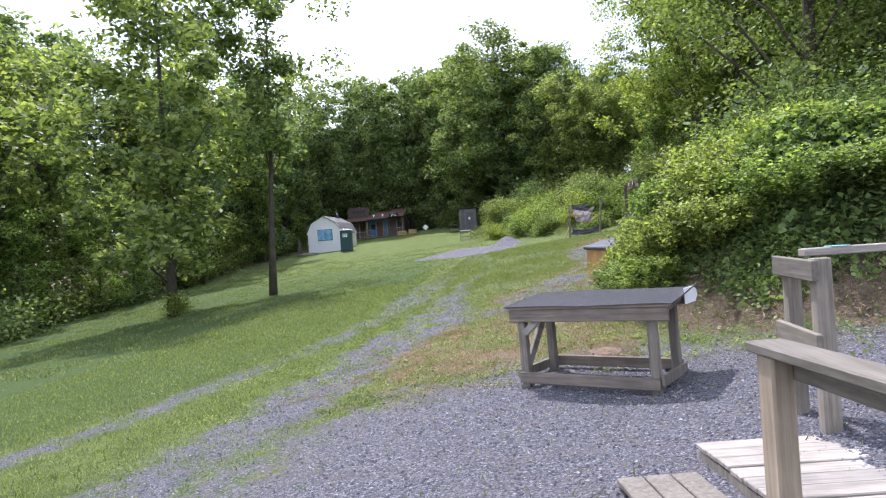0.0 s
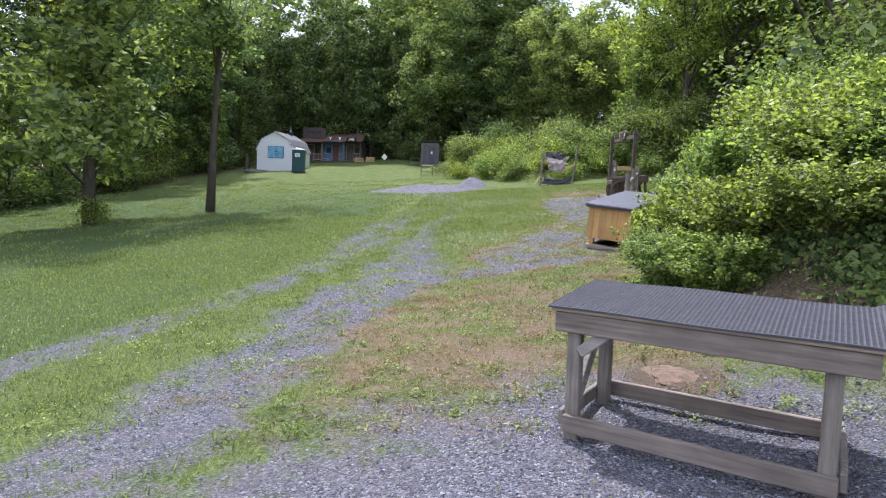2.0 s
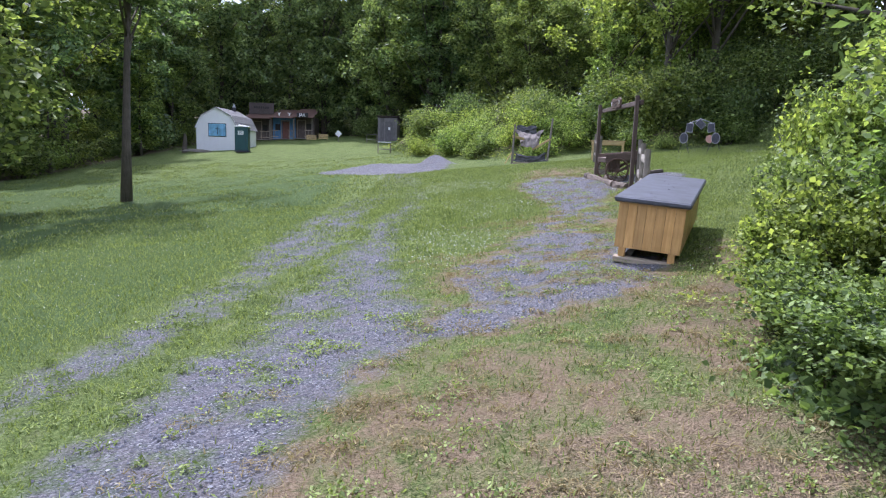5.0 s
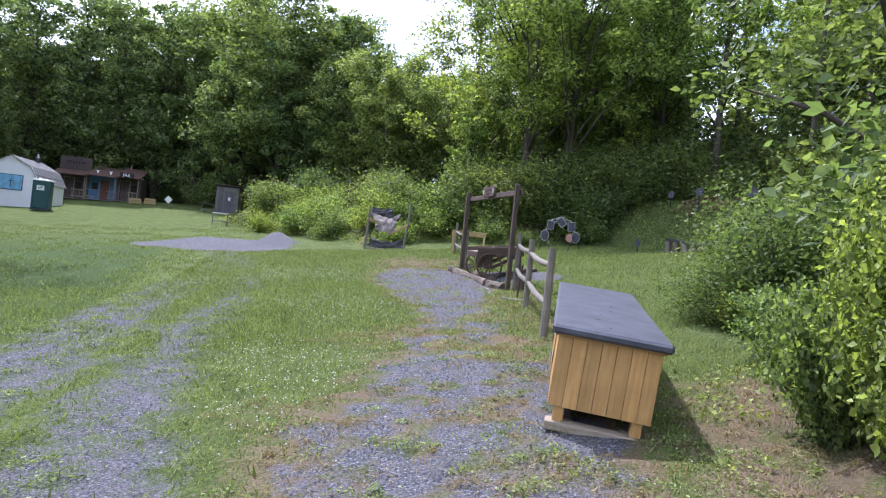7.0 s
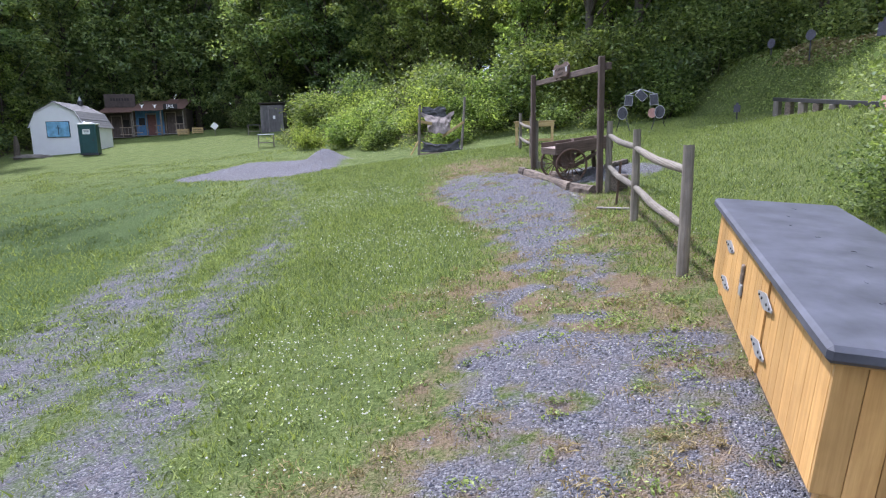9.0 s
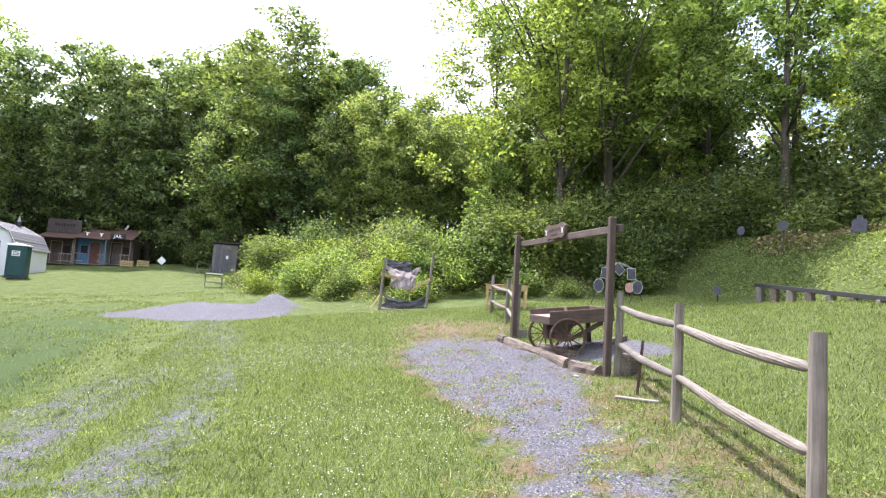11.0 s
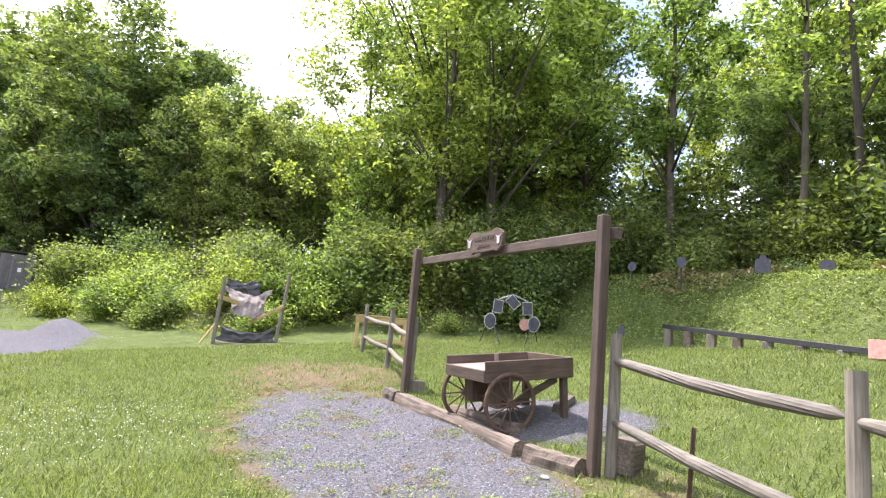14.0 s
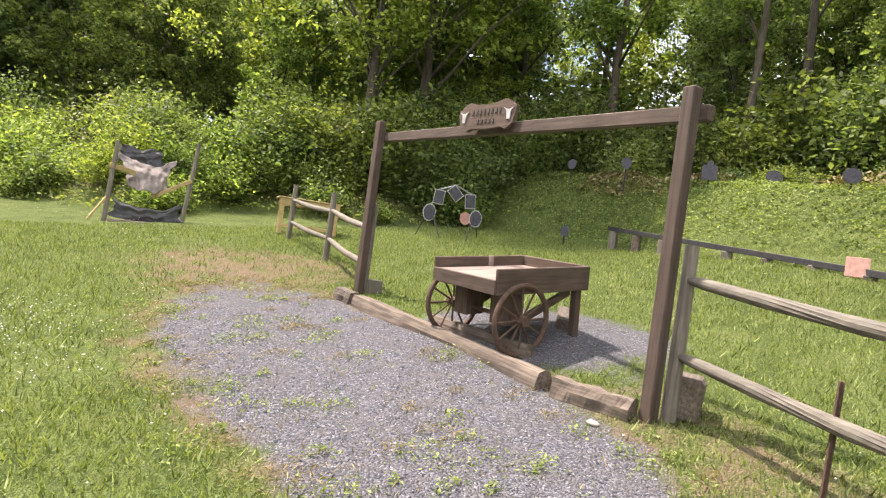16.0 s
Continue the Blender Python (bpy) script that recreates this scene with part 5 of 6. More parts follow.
# ---- tarpaulin backstop ----
def sheet(w, h, sag, seed, mat, name, parent, m, nu=30, nv=22, label="", taper=0.0):
    bm = bmesh.new()
    g = []
    for i in range(nu + 1):
        row = []
        for j in range(nv + 1):
            u, v = i / nu, j / nv
            ripple = 0.07 * (noise.noise(Vector((u * 4 + seed, v * 3, seed))) + 0.5 * noise.noise(Vector((u * 13 + seed, v * 6, seed))) + 0.3 * noise.noise(Vector((u * 30, v * 12, seed))))
            x = (u - 0.5) * w * (1 - 0.12 * math.sin(math.pi * v) + 0.16 * noise.noise(Vector((v * 4, seed, 0)))) * (1 - taper * (1 - v))
            z = v * h - sag * math.sin(math.pi * u) * (0.4 + 0.6 * v) + 0.08 * noise.noise(Vector((u * 5, v * 2, seed + 3)))
            row.append(bm.verts.new((x, ripple - 0.25 * sag * math.sin(math.pi * u) * math.sin(math.pi * v), z)))
        g.append(row)
    for i in range(nu):
        for j in range(nv):
            bm.faces.new((g[i][j], g[i + 1][j], g[i + 1][j + 1], g[i][j + 1]))
    bmesh.ops.transform(bm, matrix=m, verts=bm.verts)
    ext = bmesh.ops.extrude_face_region(bm, geom=list(bm.faces))
    bmesh.ops.translate(bm, verts=[e for e in ext["geom"] if isinstance(e, bmesh.types.BMVert)], vec=(0, 0.012, 0))
    return part(name, bm, mat, parent, label, smooth=True)


def backstop():
    lx, ly, rx_, ry_ = 5.32, 38.75, 7.15, 38.9
    z = gz(lx, ly)
    t = thing("tarp_backstop", pose(lx, ly, z), "sagging black and grey tarpaulin hung between two leaning posts", "backstop")
    w = rx_ - lx
    dz = gz(rx_, ry_) - z
    part("post", tube([(0, 0, -0.2), (0.05, 0, 1.0), (0.1, 0, 2.0)], [0.06, 0.055, 0.05], 8, wobble=0.1), M_GREYWOOD_Z, t)
    part("post", tube([(w, 0.15, dz - 0.2), (w + 0.12, 0.15, dz + 1.1), (w + 0.2, 0.15, dz + 2.15)], [0.06, 0.055, 0.05], 8, wobble=0.1), M_GREYWOOD_Z, t)
    part("prop", beam((-0.35, -0.1, 0.0), (0.02, 0, 0.62), 0.05, 0.05), M_YELLOWPINE, t)
    part("arm", beam((-0.02, -0.06, 1.38), (0.62, 0.25, 1.28), 0.05, 0.12), M_YELLOWPINE, t)
    part("arm", beam((w + 0.12, 0.1, dz + 1.12), (w - 0.75, 0.35, dz + 0.55), 0.05, 0.1), M_YELLOWPINE, t)
    sheet(1.55, 1.05, 0.3, 3, M_TARPGREY, "tarp", t, pose(w / 2 + 0.03, 0.3, 0.86 + dz / 2, -34), label="mud-stained grey tarpaulin", taper=0.4)
    sheet(1.15, 0.5, 0.12, 8, M_TARP, "tarp", t, pose(w / 2 - 0.1, 0.85, 1.5 + dz / 2, -12), label="dusty black tarpaulin")
    sheet(1.75, 0.5, 0.22, 5, M_TARP, "tarp", t, pose(w / 2 + 0.05, 0.02, 0.04 + dz / 2, -8), label="black plastic sheet sagging at the base")
    part("foot_board", beam((0.05, -0.15, 0.03), (1.0, -0.2, 0.05), 0.05, 0.09), M_TANWOOD, t)


backstop()


# ---- rack of hanging plates ----
def plate_rack():
    x, y = 13.45, 35.4
    t = thing("plate_rack", pose(x, y, gz(x, y), 0, 0, -28) @ Matrix.Scale(1.08, 4), "steel target rack with hanging paint-spattered plates", "target")
    arch = [(-0.62, 0.75), (-0.42, 1.25), (0.0, 1.42), (0.42, 1.25), (0.62, 0.75)]
    bm = bmesh.new()
    for a, b in zip(arch[:-1], arch[1:]):
        tube([(a[0], 0, a[1]), (b[0], 0, b[1])], 0.018, 6, bm=bm)
    part("frame", bm, M_STEEL, t)
    for sx in (-1, 1):
        part("leg", tube([(sx * 0.6, 0, 0.78), (sx * 0.35, -0.45, 0)], 0.014, 6), M_DARKSTEEL, t)
        part("leg", tube([(sx * 0.6, 0, 0.78), (sx * 0.85, 0.4, 0)], 0.014, 6), M_DARKSTEEL, t)
    for i, (px_, pz, kind) in enumerate(((-0.62, 0.62, 0), (-0.42, 1.05, 1), (0.0, 1.2, 2), (0.42, 1.05, 1), (0.62, 0.62, 0))):
        if kind == 0:
            pts = [(px_ + 0.17 * math.cos(2 * math.pi * k / 20), pz + 0.23 * math.sin(2 * math.pi * k / 20)) for k in range(20)]
        else:
            a = 45 if kind == 2 else 5 * (1 if px_ > 0 else -1)
            ca, sa = math.cos(radians(a)), math.sin(radians(a))
            pts = [(px_ + u * ca - v * sa, pz + u * sa + v * ca) for u, v in ((-0.14, -0.19), (0.14, -0.19), (0.14, 0.19), (-0.14, 0.19))]
        pl = part("plate", outline(pts, 0.02, pose(0, -0.04, 0)), M_PALESTEEL, t, "dark spattered plate with a pale rim")
        c = sum(p[0] for p in pts) / len(pts), sum(p[1] for p in pts) / len(pts)
        part("face", outline([(c[0] + (p[0] - c[0]) * 0.88, c[1] + (p[1] - c[1]) * 0.88) for p in pts], 0.01, pose(0, -0.053, 0)), M_LEADPLATE, pl)
    part("plate", outline([(0.38 + 0.15 * math.cos(2 * math.pi * k / 18), 0.6 + 0.17 * math.sin(2 * math.pi * k / 18)) for k in range(18)], 0.02, pose(0, 0.1, 0)), M_PINK, t, "faded red plate")


plate_rack()


# ---- low rail on blocks below the berm ----
def low_rail():
    a, b = Vector((16.85, 32.6, 0)), Vector((14.3, 25.0, 0))
    za = gz(a.x, a.y) + 0.58
    zb = gz(b.x, b.y) + 0.16
    t = thing("target_rail", pose(a.x, a.y, gz(a.x, a.y)), "long dark rail on blocks across the grass", "target rail")
    o = Vector((a.x, a.y, gz(a.x, a.y)))
    p, q = Vector((a.x, a.y, za)) - o, Vector((b.x, b.y, zb)) - o
    part("rail", beam(p, q, 0.05, 0.12, 0.008), M_DARKSTEEL, t)
    part("rail", beam(p + Vector((0.14, 0, 0.0)), q + Vector((0.14, 0, 0.0)), 0.05, 0.1, 0.008), M_DARKSTEEL, t)
    for i in range(8):
        f = 0.03 + i / 7 * 0.9
        c = p.lerp(q, f)
        g = gz(o.x + c.x, o.y + c.y) - o.z
        hgt = max(0.08, c.z - 0.06 - g)
        part("block", box(0.2, 0.2, hgt + 0.06, c.x + 0.07, c.y, g + hgt / 2 - 0.03, rz=18, bevel=0.015), M_TIMBER if i % 2 else M_GREYWOOD_Z, t)


low_rail()

tb = thing("target_board", pose(14.45, 25.7, gz(14.45, 25.7) + 0.02, 0, 0, -70), "faded red board leaning on the low rail", "board")
part("board", box(0.34, 0.03, 0.34, 0, 0, 0.17, rx=-8), M_PINK, tb)


def berm_target(x, y, z, w, h, square, seed):
    g = gz(x, y)
    t = thing("steel_target", pose(x, y, g, 0, 0, -62 + 6 * (seed % 3)), "spattered steel silhouette target on a stake on the berm", "target", "targets along the berm")
    top = max(z - g, 0.35)
    part("stake", box(0.05, 0.03, top, 0, 0.02, top / 2 - 0.05), M_DARKSTEEL, t)
    if square:
        pts = [(-w / 2, -h / 2), (w / 2, -h / 2), (w / 2, h * 0.25), (w * 0.2, h * 0.3), (w * 0.18, h / 2), (-w * 0.18, h / 2), (-w * 0.2, h * 0.3), (-w / 2, h * 0.25)]
    else:
        pts = [(w / 2 * math.cos(2 * math.pi * k / 20), h / 2 * math.sin(2 * math.pi * k / 20)) for k in range(20)]
    part("plate", outline(pts, 0.015, pose(0, -0.01, top, -6)), M_LEADPLATE, t)


for i, (x, y, z, w, h, sq) in enumerate(((20.0, 31.6, 5.62, 0.55, 0.75, True), (20.4, 29.9, 5.4, 0.55, 0.5, False), (19.4, 34.15, 5.8, 0.42, 0.5, False), (19.9, 36.9, 5.95, 0.4, 0.5, False), (19.3, 27.6, 5.05, 0.55, 0.5, False), (16.2, 33.6, 3.2, 0.28, 0.42, True))):
    berm_target(x, y, z, w * 0.78, h * 0.78, sq, i)


# ---- white barn-roofed shed ----
def barn_shed(m):
    W, L, E, K, A = 3.85, 4.8, 2.35, 3.3, 4.1
    t = thing("barn_shed", m, "white barn-roofed shed with grey shingles and a blue print", "shed")
    prof = [(-W / 2, 0.15), (W / 2, 0.15), (W / 2, E), (W / 2 - 0.55, K + 0.1), (0, A), (-W / 2 + 0.55, K + 0.1), (-W / 2, E)]
    part("wall", outline(prof, 0.08, pose(0, 0.04, 0)), M_WHITE, t)
    part("wall", outline(prof, 0.08, pose(0, L - 0.04, 0)), M_WHITE, t)
    for s in (-1, 1):
        part("wall", box(0.08, L - 0.16, E - 0.15, s * (W / 2 - 0.04), L / 2, 0.15 + (E - 0.15) / 2), M_WHITE, t)
    rp = [(W / 2 + 0.12, E - 0.1), (W / 2 - 0.5, K + 0.12), (0, A + 0.06)]
    for s in (-1, 1):
        for (x0, z0), (x1, z1) in zip(rp[:-1], rp[1:]):
            nrow = 6
            r = part("roof", beam((s * (x0 + x1) / 2, -0.15, (z0 + z1) / 2), (s * (x0 + x1) / 2, L + 0.15, (z0 + z1) / 2), 0.05, 0.05, 0), M_SHINGLE, t)
            for k in range(nrow):
                f0, f1 = k / nrow, (k + 1.15) / nrow
                bm = bmesh.new()
                y0, y1 = -0.16, L + 0.16
                a0, a1 = (s * (x0 + f0 * (x1 - x0)), z0 + f0 * (z1 - z0) + 0.05), (s * (x0 + f1 * (x1 - x0)), z0 + f1 * (z1 - z0) + 0.025)
                vs = [bm.verts.new(v) for v in ((a0[0], y0, a0[1]), (a0[0], y1, a0[1]), (a1[0], y1, a1[1]), (a1[0], y0, a1[1]), (a0[0], y0, a0[1] - 0.04), (a0[0], y1, a0[1] - 0.04), (a1[0], y1, a1[1] - 0.04), (a1[0], y0, a1[1] - 0.04))]
                for f in ((0, 1, 2, 3), (4, 7, 6, 5), (0, 4, 5, 1), (1, 5, 6, 2), (2, 6, 7, 3), (3, 7, 4, 0)):
                    bm.faces.new([vs[i] for i in f])
                part("shingle_strip", bm, M_SHINGLE, r)
    # trim along the gable
    edge = [(-W / 2 - 0.1, E - 0.1), (-W / 2 + 0.52, K + 0.1), (0, A + 0.02), (W / 2 - 0.52, K + 0.1), (W / 2 + 0.1, E - 0.1)]
    for a, b in zip(edge[:-1], edge[1:]):
        part("trim", beam((a[0], -0.06, a[1]), (b[0], -0.06, b[1]), 0.05, 0.12), M_WHITE, t)
    pr = part("print_panel", box(1.7, 0.05, 1.2, 0.1, -0.03, 2.1), M_DARKPRINT, t, "blue sky print with a dark cross")
    part("print", box(1.6, 0.02, 1.1, 0.1, -0.065, 2.1, bevel=0.002), M_SKYPRINT, pr)
    part("cross", box(0.06, 0.012, 0.7, 0.13, -0.082, 2.05, bevel=0.002), M_DARKPRINT, pr)
    part("cross", box(0.36, 0.012, 0.06, 0.13, -0.082, 2.2, bevel=0.002), M_DARKPRINT, pr)
    d = part("door", box(0.05, 1.1, 1.75, W / 2 + 0.02, 1.6, 1.0), M_WHITE, t)
    part("window", box(0.03, 0.5, 0.4, W / 2 + 0.035, 1.6, 1.5), M_GLASSDARK, d)
    part("skid", box(W, 0.2, 0.2, 0, 0.15, 0.08), M_DARKWALL, t)
    part("skid", box(W, 0.2, 0.2, 0, L - 0.15, 0.08), M_DARKWALL, t)
    part("vent", tube([(0.2, L * 0.75, A), (0.2, L * 0.75, A + 0.35)], 0.2, 10), M_DARKSTEEL, t)
    part("finial", tube([(0.2, L * 0.75, A + 0.35), (0.2, L * 0.75, A + 0.75)], [0.16, 0.02], 10), M_STEEL, t)


SHED_YAW = -4
barn_shed(pose(-19.2, 64.2, gz(-19.2, 64.2) - 0.2, 0, 0, SHED_YAW))


def plank_pile():
    x, y = -20.0, 62.7
    t = thing("plank_pile", pose(x, y, gz(x, y), 0, 0, 4), "heap of old boards before the white shed", "timber")
    for i in range(7):
        part("plank", box(2.6 - 0.2 * i, 0.14, 0.05, 0.2 * (i % 3) - 0.6, -0.25 + 0.1 * i, 0.04 + 0.035 * i, 0, 2, 6 * (i % 3) - 5), M_GREYWOOD, t)
    s = thing("stump_chair", pose(-21.9, 63.6, gz(-21.9, 63.6)), "old tree stump beside the white shed", "stump")
    part("stump", tube([(0, 0, -0.1), (0, 0, 0.5), (0.03, 0, 1.0), (0.04, 0, 1.7)], [0.28, 0.22, 0.2, 0.1], 9, wobble=0.25), M_BARK, s)


plank_pile()


# ---- portable toilet ----
def toilet(m):
    t = thing("portable_toilet", m, "dark green portable toilet with a white roof", "portable toilet")
    part("base", box(1.2, 1.2, 0.12, 0, 0, 0.06), M_BLACKRUB, t)
    body = part("body", box(1.1, 1.1, 2.0, 0, 0, 1.12, bevel=0.04), M_GREEN, t)
    for sx in (-0.5, 0.5):
        part("corner_post", box(0.1, 0.06, 2.0, sx, -0.56, 1.12), M_GREEN, body)
    d = part("door", box(0.8, 0.05, 1.85, 0.02, -0.56, 1.08, bevel=0.02), M_GREEN, t)
    part("notice", box(0.46, 0.012, 0.34, -0.05, -0.592, 1.62), M_WPLASTIC, d, "white notice")
    for k in range(3):
        part("text_bar", box(0.34, 0.006, 0.035, -0.05, -0.6, 1.72 - 0.09 * k, bevel=0.001), M_DARKPRINT, d)
    part("handle", box(0.05, 0.05, 0.16, 0.33, -0.6, 1.05), M_DARKSTEEL, d)
    part("roof", box(1.2, 1.2, 0.1, 0, 0, 2.17, bevel=0.04), M_WPLASTIC, t, "white translucent plastic roof")
    part("ridge", box(0.5, 1.0, 0.08, 0, 0, 2.25, bevel=0.03), M_WPLASTIC, t)
    part("vent_pipe", tube([(-0.3, 0.3, 2.2), (-0.3, 0.3, 2.38)], 0.06, 10), M_WPLASTIC, t)


toilet(pose(-15.6, 60.6, gz(-15.6, 60.6), 0, 0, 8))

# ---- frontier-style row of huts ----
def text_mesh(body, size, material, parent, m, name="lettering"):
    cu = bpy.data.curves.new(name, "FONT")
    cu.body, cu.size, cu.extrude, cu.align_x, cu.align_y = body, size, 0.01, "CENTER", "CENTER"
    tmp = bpy.data.objects.new(name, cu)
    me = bpy.data.meshes.new_from_object(tmp)
    bpy.data.objects.remove(tmp)
    me.materials.append(material)
    ob = new(name, me)
    ob.parent = parent
    ob.matrix_basis = m
    return ob


def hut(m, w, wall, label, false_front=False, jail=False, doorx=0.0, skulls=False):
    D, H = 3.2, 2.35
    t = thing("frontier_hut", m, label, "hut", "row of frontier huts")
    nb = max(6, int(w / 0.25))
    open_w = 0.85
    for i in range(nb):
        x0 = -w / 2 + i * w / nb
        xm = x0 + w / nb / 2
        if abs(xm - doorx) < open_w / 2:
            part("plank", box(w / nb - 0.01, 0.04, H - 1.95, xm, 0, 1.95 + (H - 1.95) / 2, bevel=0.004), wall, t)
        else:
            part("plank", box(w / nb - 0.01, 0.04, H, xm, 0, H / 2, bevel=0.004), wall, t)
    for s in (-1, 1):
        part("side_wall", box(0.06, D, H, s * (w / 2 - 0.03), D / 2 + 0.03, H / 2), M_DARKWALL, t)
    part("back_wall", box(w, 0.06, H, 0, D, H / 2), M_DARKWALL, t)
    dr = part("door", box(open_w - 0.08, 0.05, 1.9, doorx + 0.02, 0.12, 0.96), M_REDWOOD if skulls else M_DARKWALL, t)
    for s in (-1, 1):
        part("door_frame", box(0.07, 0.06, 1.98, doorx + s * (open_w / 2 + 0.03), -0.03, 0.99), M_TANWOOD_Z, t)
    part("door_frame", box(open_w + 0.14, 0.06, 0.07, doorx, -0.03, 2.0), M_TANWOOD, t)
    part("window", box(0.55, 0.05, 0.6, doorx + (0.85 if doorx <= 0 else -0.85), -0.02, 1.35), M_GLASSDARK, t)
    # porch
    for i in range(6):
        part("porch_board", box(w, 0.19, 0.04, 0, -0.12 - i * 0.2, 0.12), M_GREYWOOD, t)
    for x in (-w / 2 + 0.06, w / 2 - 0.06):
        part("porch_post", box(0.09, 0.09, 2.1, x, -1.2, 1.05), M_GREYWOOD_Z, t)
    rails = ((-w / 2, doorx - 0.55), (doorx + 0.55, w / 2))
    for a, b in rails:
        if b - a > 0.35:
            part("porch_rail", box(b - a, 0.05, 0.07, (a + b) / 2, -1.2, 0.95), M_TANWOOD, t)
            part("porch_rail", box(b - a, 0.05, 0.06, (a + b) / 2, -1.2, 0.35), M_TANWOOD, t)
            for k in range(max(2, int((b - a) / 0.35))):
                part("baluster", box(0.05, 0.04, 0.6, a + 0.1 + k * 0.33, -1.2, 0.65), M_GREYWOOD_Z, t)
    roof = part("roof", beam((0, -1.5, 2.18), (0, D + 0.2, 3.35), 0.05, 0.05, 0), M_ROOF_RED, t)
    ns = max(5, int(w / 0.3))
    for i in range(ns):
        x = -w / 2 - 0.08 + (i + 0.5) * (w + 0.16) / ns
        part("roof_sheet", beam((x, -1.55, 2.2 + 0.015 * (i % 2)), (x, D + 0.25, 3.38 + 0.015 * (i % 2)), (w + 0.16) / ns + 0.01, 0.035, 0.004), M_ROOF_RED, roof)
    if false_front:
        f = part("false_front", box(w, 0.06, 1.15, 0, 0.6, 3.35), M_DARKWALL, t)
        for k in range(7):
            part("sign_bar", box(0.16, 0.02, 0.22, -0.75 + k * 0.25, 0.56, 3.45), M_GLASSDARK, f)
    if skulls:
        for x in (-0.4, 0.75):
            part("skull_shape", outline([(x - 0.05, -0.16), (x + 0.05, -0.16), (x + 0.08, 0.05), (x + 0.2, 0.16), (x, 0.1), (x - 0.2, 0.16), (x - 0.08, 0.05)], 0.04, pose(0, -0.9, 2.62, -15)), M_WPLASTIC, t, "pale skull shape on the roof")
    if jail:
        sg = part("sign_board", box(1.25, 0.05, 0.45, 0, -1.55, 2.42, rx=-10), M_GLASSDARK, t, "black board lettered JAIL in white")
        text_mesh("JAIL", 0.42, M_WPLASTIC, sg, pose(0, -1.585, 2.42, 80))
    return t


hx, hy = -20.2, 77.2
TALL = Matrix.Diagonal((1, 1, 1.1, 1))
hut(pose(hx + 1.2, hy, gz(hx + 1, hy) - 0.1, 0, 0, 2) @ TALL, 2.8, M_DARKWALL, "dark plank frontier hut with a tall false front", false_front=True, doorx=-0.3)
hut(pose(hx + 3.95, hy, gz(hx + 4, hy) - 0.15, 0, 0, 2) @ TALL, 2.6, M_BLUE, "faded blue frontier hut with a red door and rusty roof", skulls=True, doorx=0.1)
hut(pose(hx + 6.35, hy - 0.3, gz(hx + 6.5, hy) - 0.2, 0, 0, 2) @ TALL, 2.1, M_DARKWALL, "brown frontier hut with a jail sign over its porch", jail=True, doorx=-0.4)

for i, (x, y) in enumerate(((-12.6, 74.5), (-11.4, 74.9))):
    s = thing("porch_bench", pose(x, y, gz(x, y), 0, 0, 10 * i), "yellow wooden crate bench beside the huts", "bench")
    for k in range(3):
        part("slat", box(1.0, 0.14, 0.04, 0, -0.16 + 0.16 * k, 0.55), M_YELLOWPINE, s)
    for k in range(3):
        part("slat", box(1.0, 0.03, 0.12, 0, -0.26, 0.12 + 0.16 * k), M_YELLOWPINE, s)
    for sx in (-0.45, 0.45):
        for sy in (-0.2, 0.2):
            part("leg", box(0.07, 0.07, 0.6, sx, sy, 0.27), M_YELLOWPINE, s)


# ---- grey outhouse, white diamond, small tables ----
def outhouse(m):
    t = thing("outhouse", m, "grey plank outhouse with a small white notice", "outhouse")
    w, d, h = 1.95, 1.7, 2.4
    for i in range(9):
        part("plank", box(w / 9 - 0.008, 0.04, h, -w / 2 + (i + 0.5) * w / 9, 0, h / 2), M_GREYWALL, t)
    for s in (-1, 1):
        for i in range(7):
            part("plank", box(0.04, d / 7 - 0.008, h - 0.03 * i, s * (w / 2 - 0.02), 0.03 + (i + 0.5) * d / 7, (h - 0.03 * i) / 2), M_GREYWALL, t)
    part("back_wall", box(w, 0.05, h - 0.25, 0, d + 0.05, (h - 0.25) / 2), M_GREYWALL, t)
    part("roof", box(w + 0.25, d + 0.35, 0.07, 0, d / 2, h + 0.03, rx=-7), M_DARKWALL, t)
    dr = part("door", box(0.8, 0.04, 1.95, 0.2, -0.045, 1.05), M_GREYWALL, t)
    part("notice", box(0.2, 0.012, 0.28, 0.2, -0.075, 1.35), M_WPLASTIC, dr, "small white notice")


outhouse(pose(-3.75, 68.4, gz(-3.75, 68.4) - 0.1, 0, 0, -6))


def diamond():
    x, y = -9.0, 70.6
    t = thing("diamond_sign", pose(x, y, gz(x, y), 0, 0, 6), "small white diamond plate on a short stake", "sign")
    part("stake", box(0.06, 0.04, 0.7, 0, 0.03, 0.3), M_GREYWOOD_Z, t)
    part("plate", box(0.5, 0.02, 0.5, 0, 0, 0.85, ry=40), M_WPLASTIC, t)


diamond()


def small_table(x, y, rz, top, label):
    t = thing("side_table", pose(x, y, gz(x, y), 0, 0, rz), label, "table")
    part("tabletop", box(1.0, 0.65, 0.05, 0, 0, 0.82), top, t)
    for sx in (-0.48, 0.48):
        for sy in (-0.28, 0.28):
            part("leg", box(0.06, 0.06, 0.82, sx, sy, 0.39), M_GREYWOOD_Z, t)
    part("stretcher", box(0.96, 0.04, 0.06, 0, 0, 0.3), M_GREYWOOD, t)


small_table(-2.75, 54.9, 8, M_WPLASTIC, "small table with a white top on the grass")
small_table(-5.2, 67.6, 4, M_GREYWALL, "small dark table beside the grey outhouse")


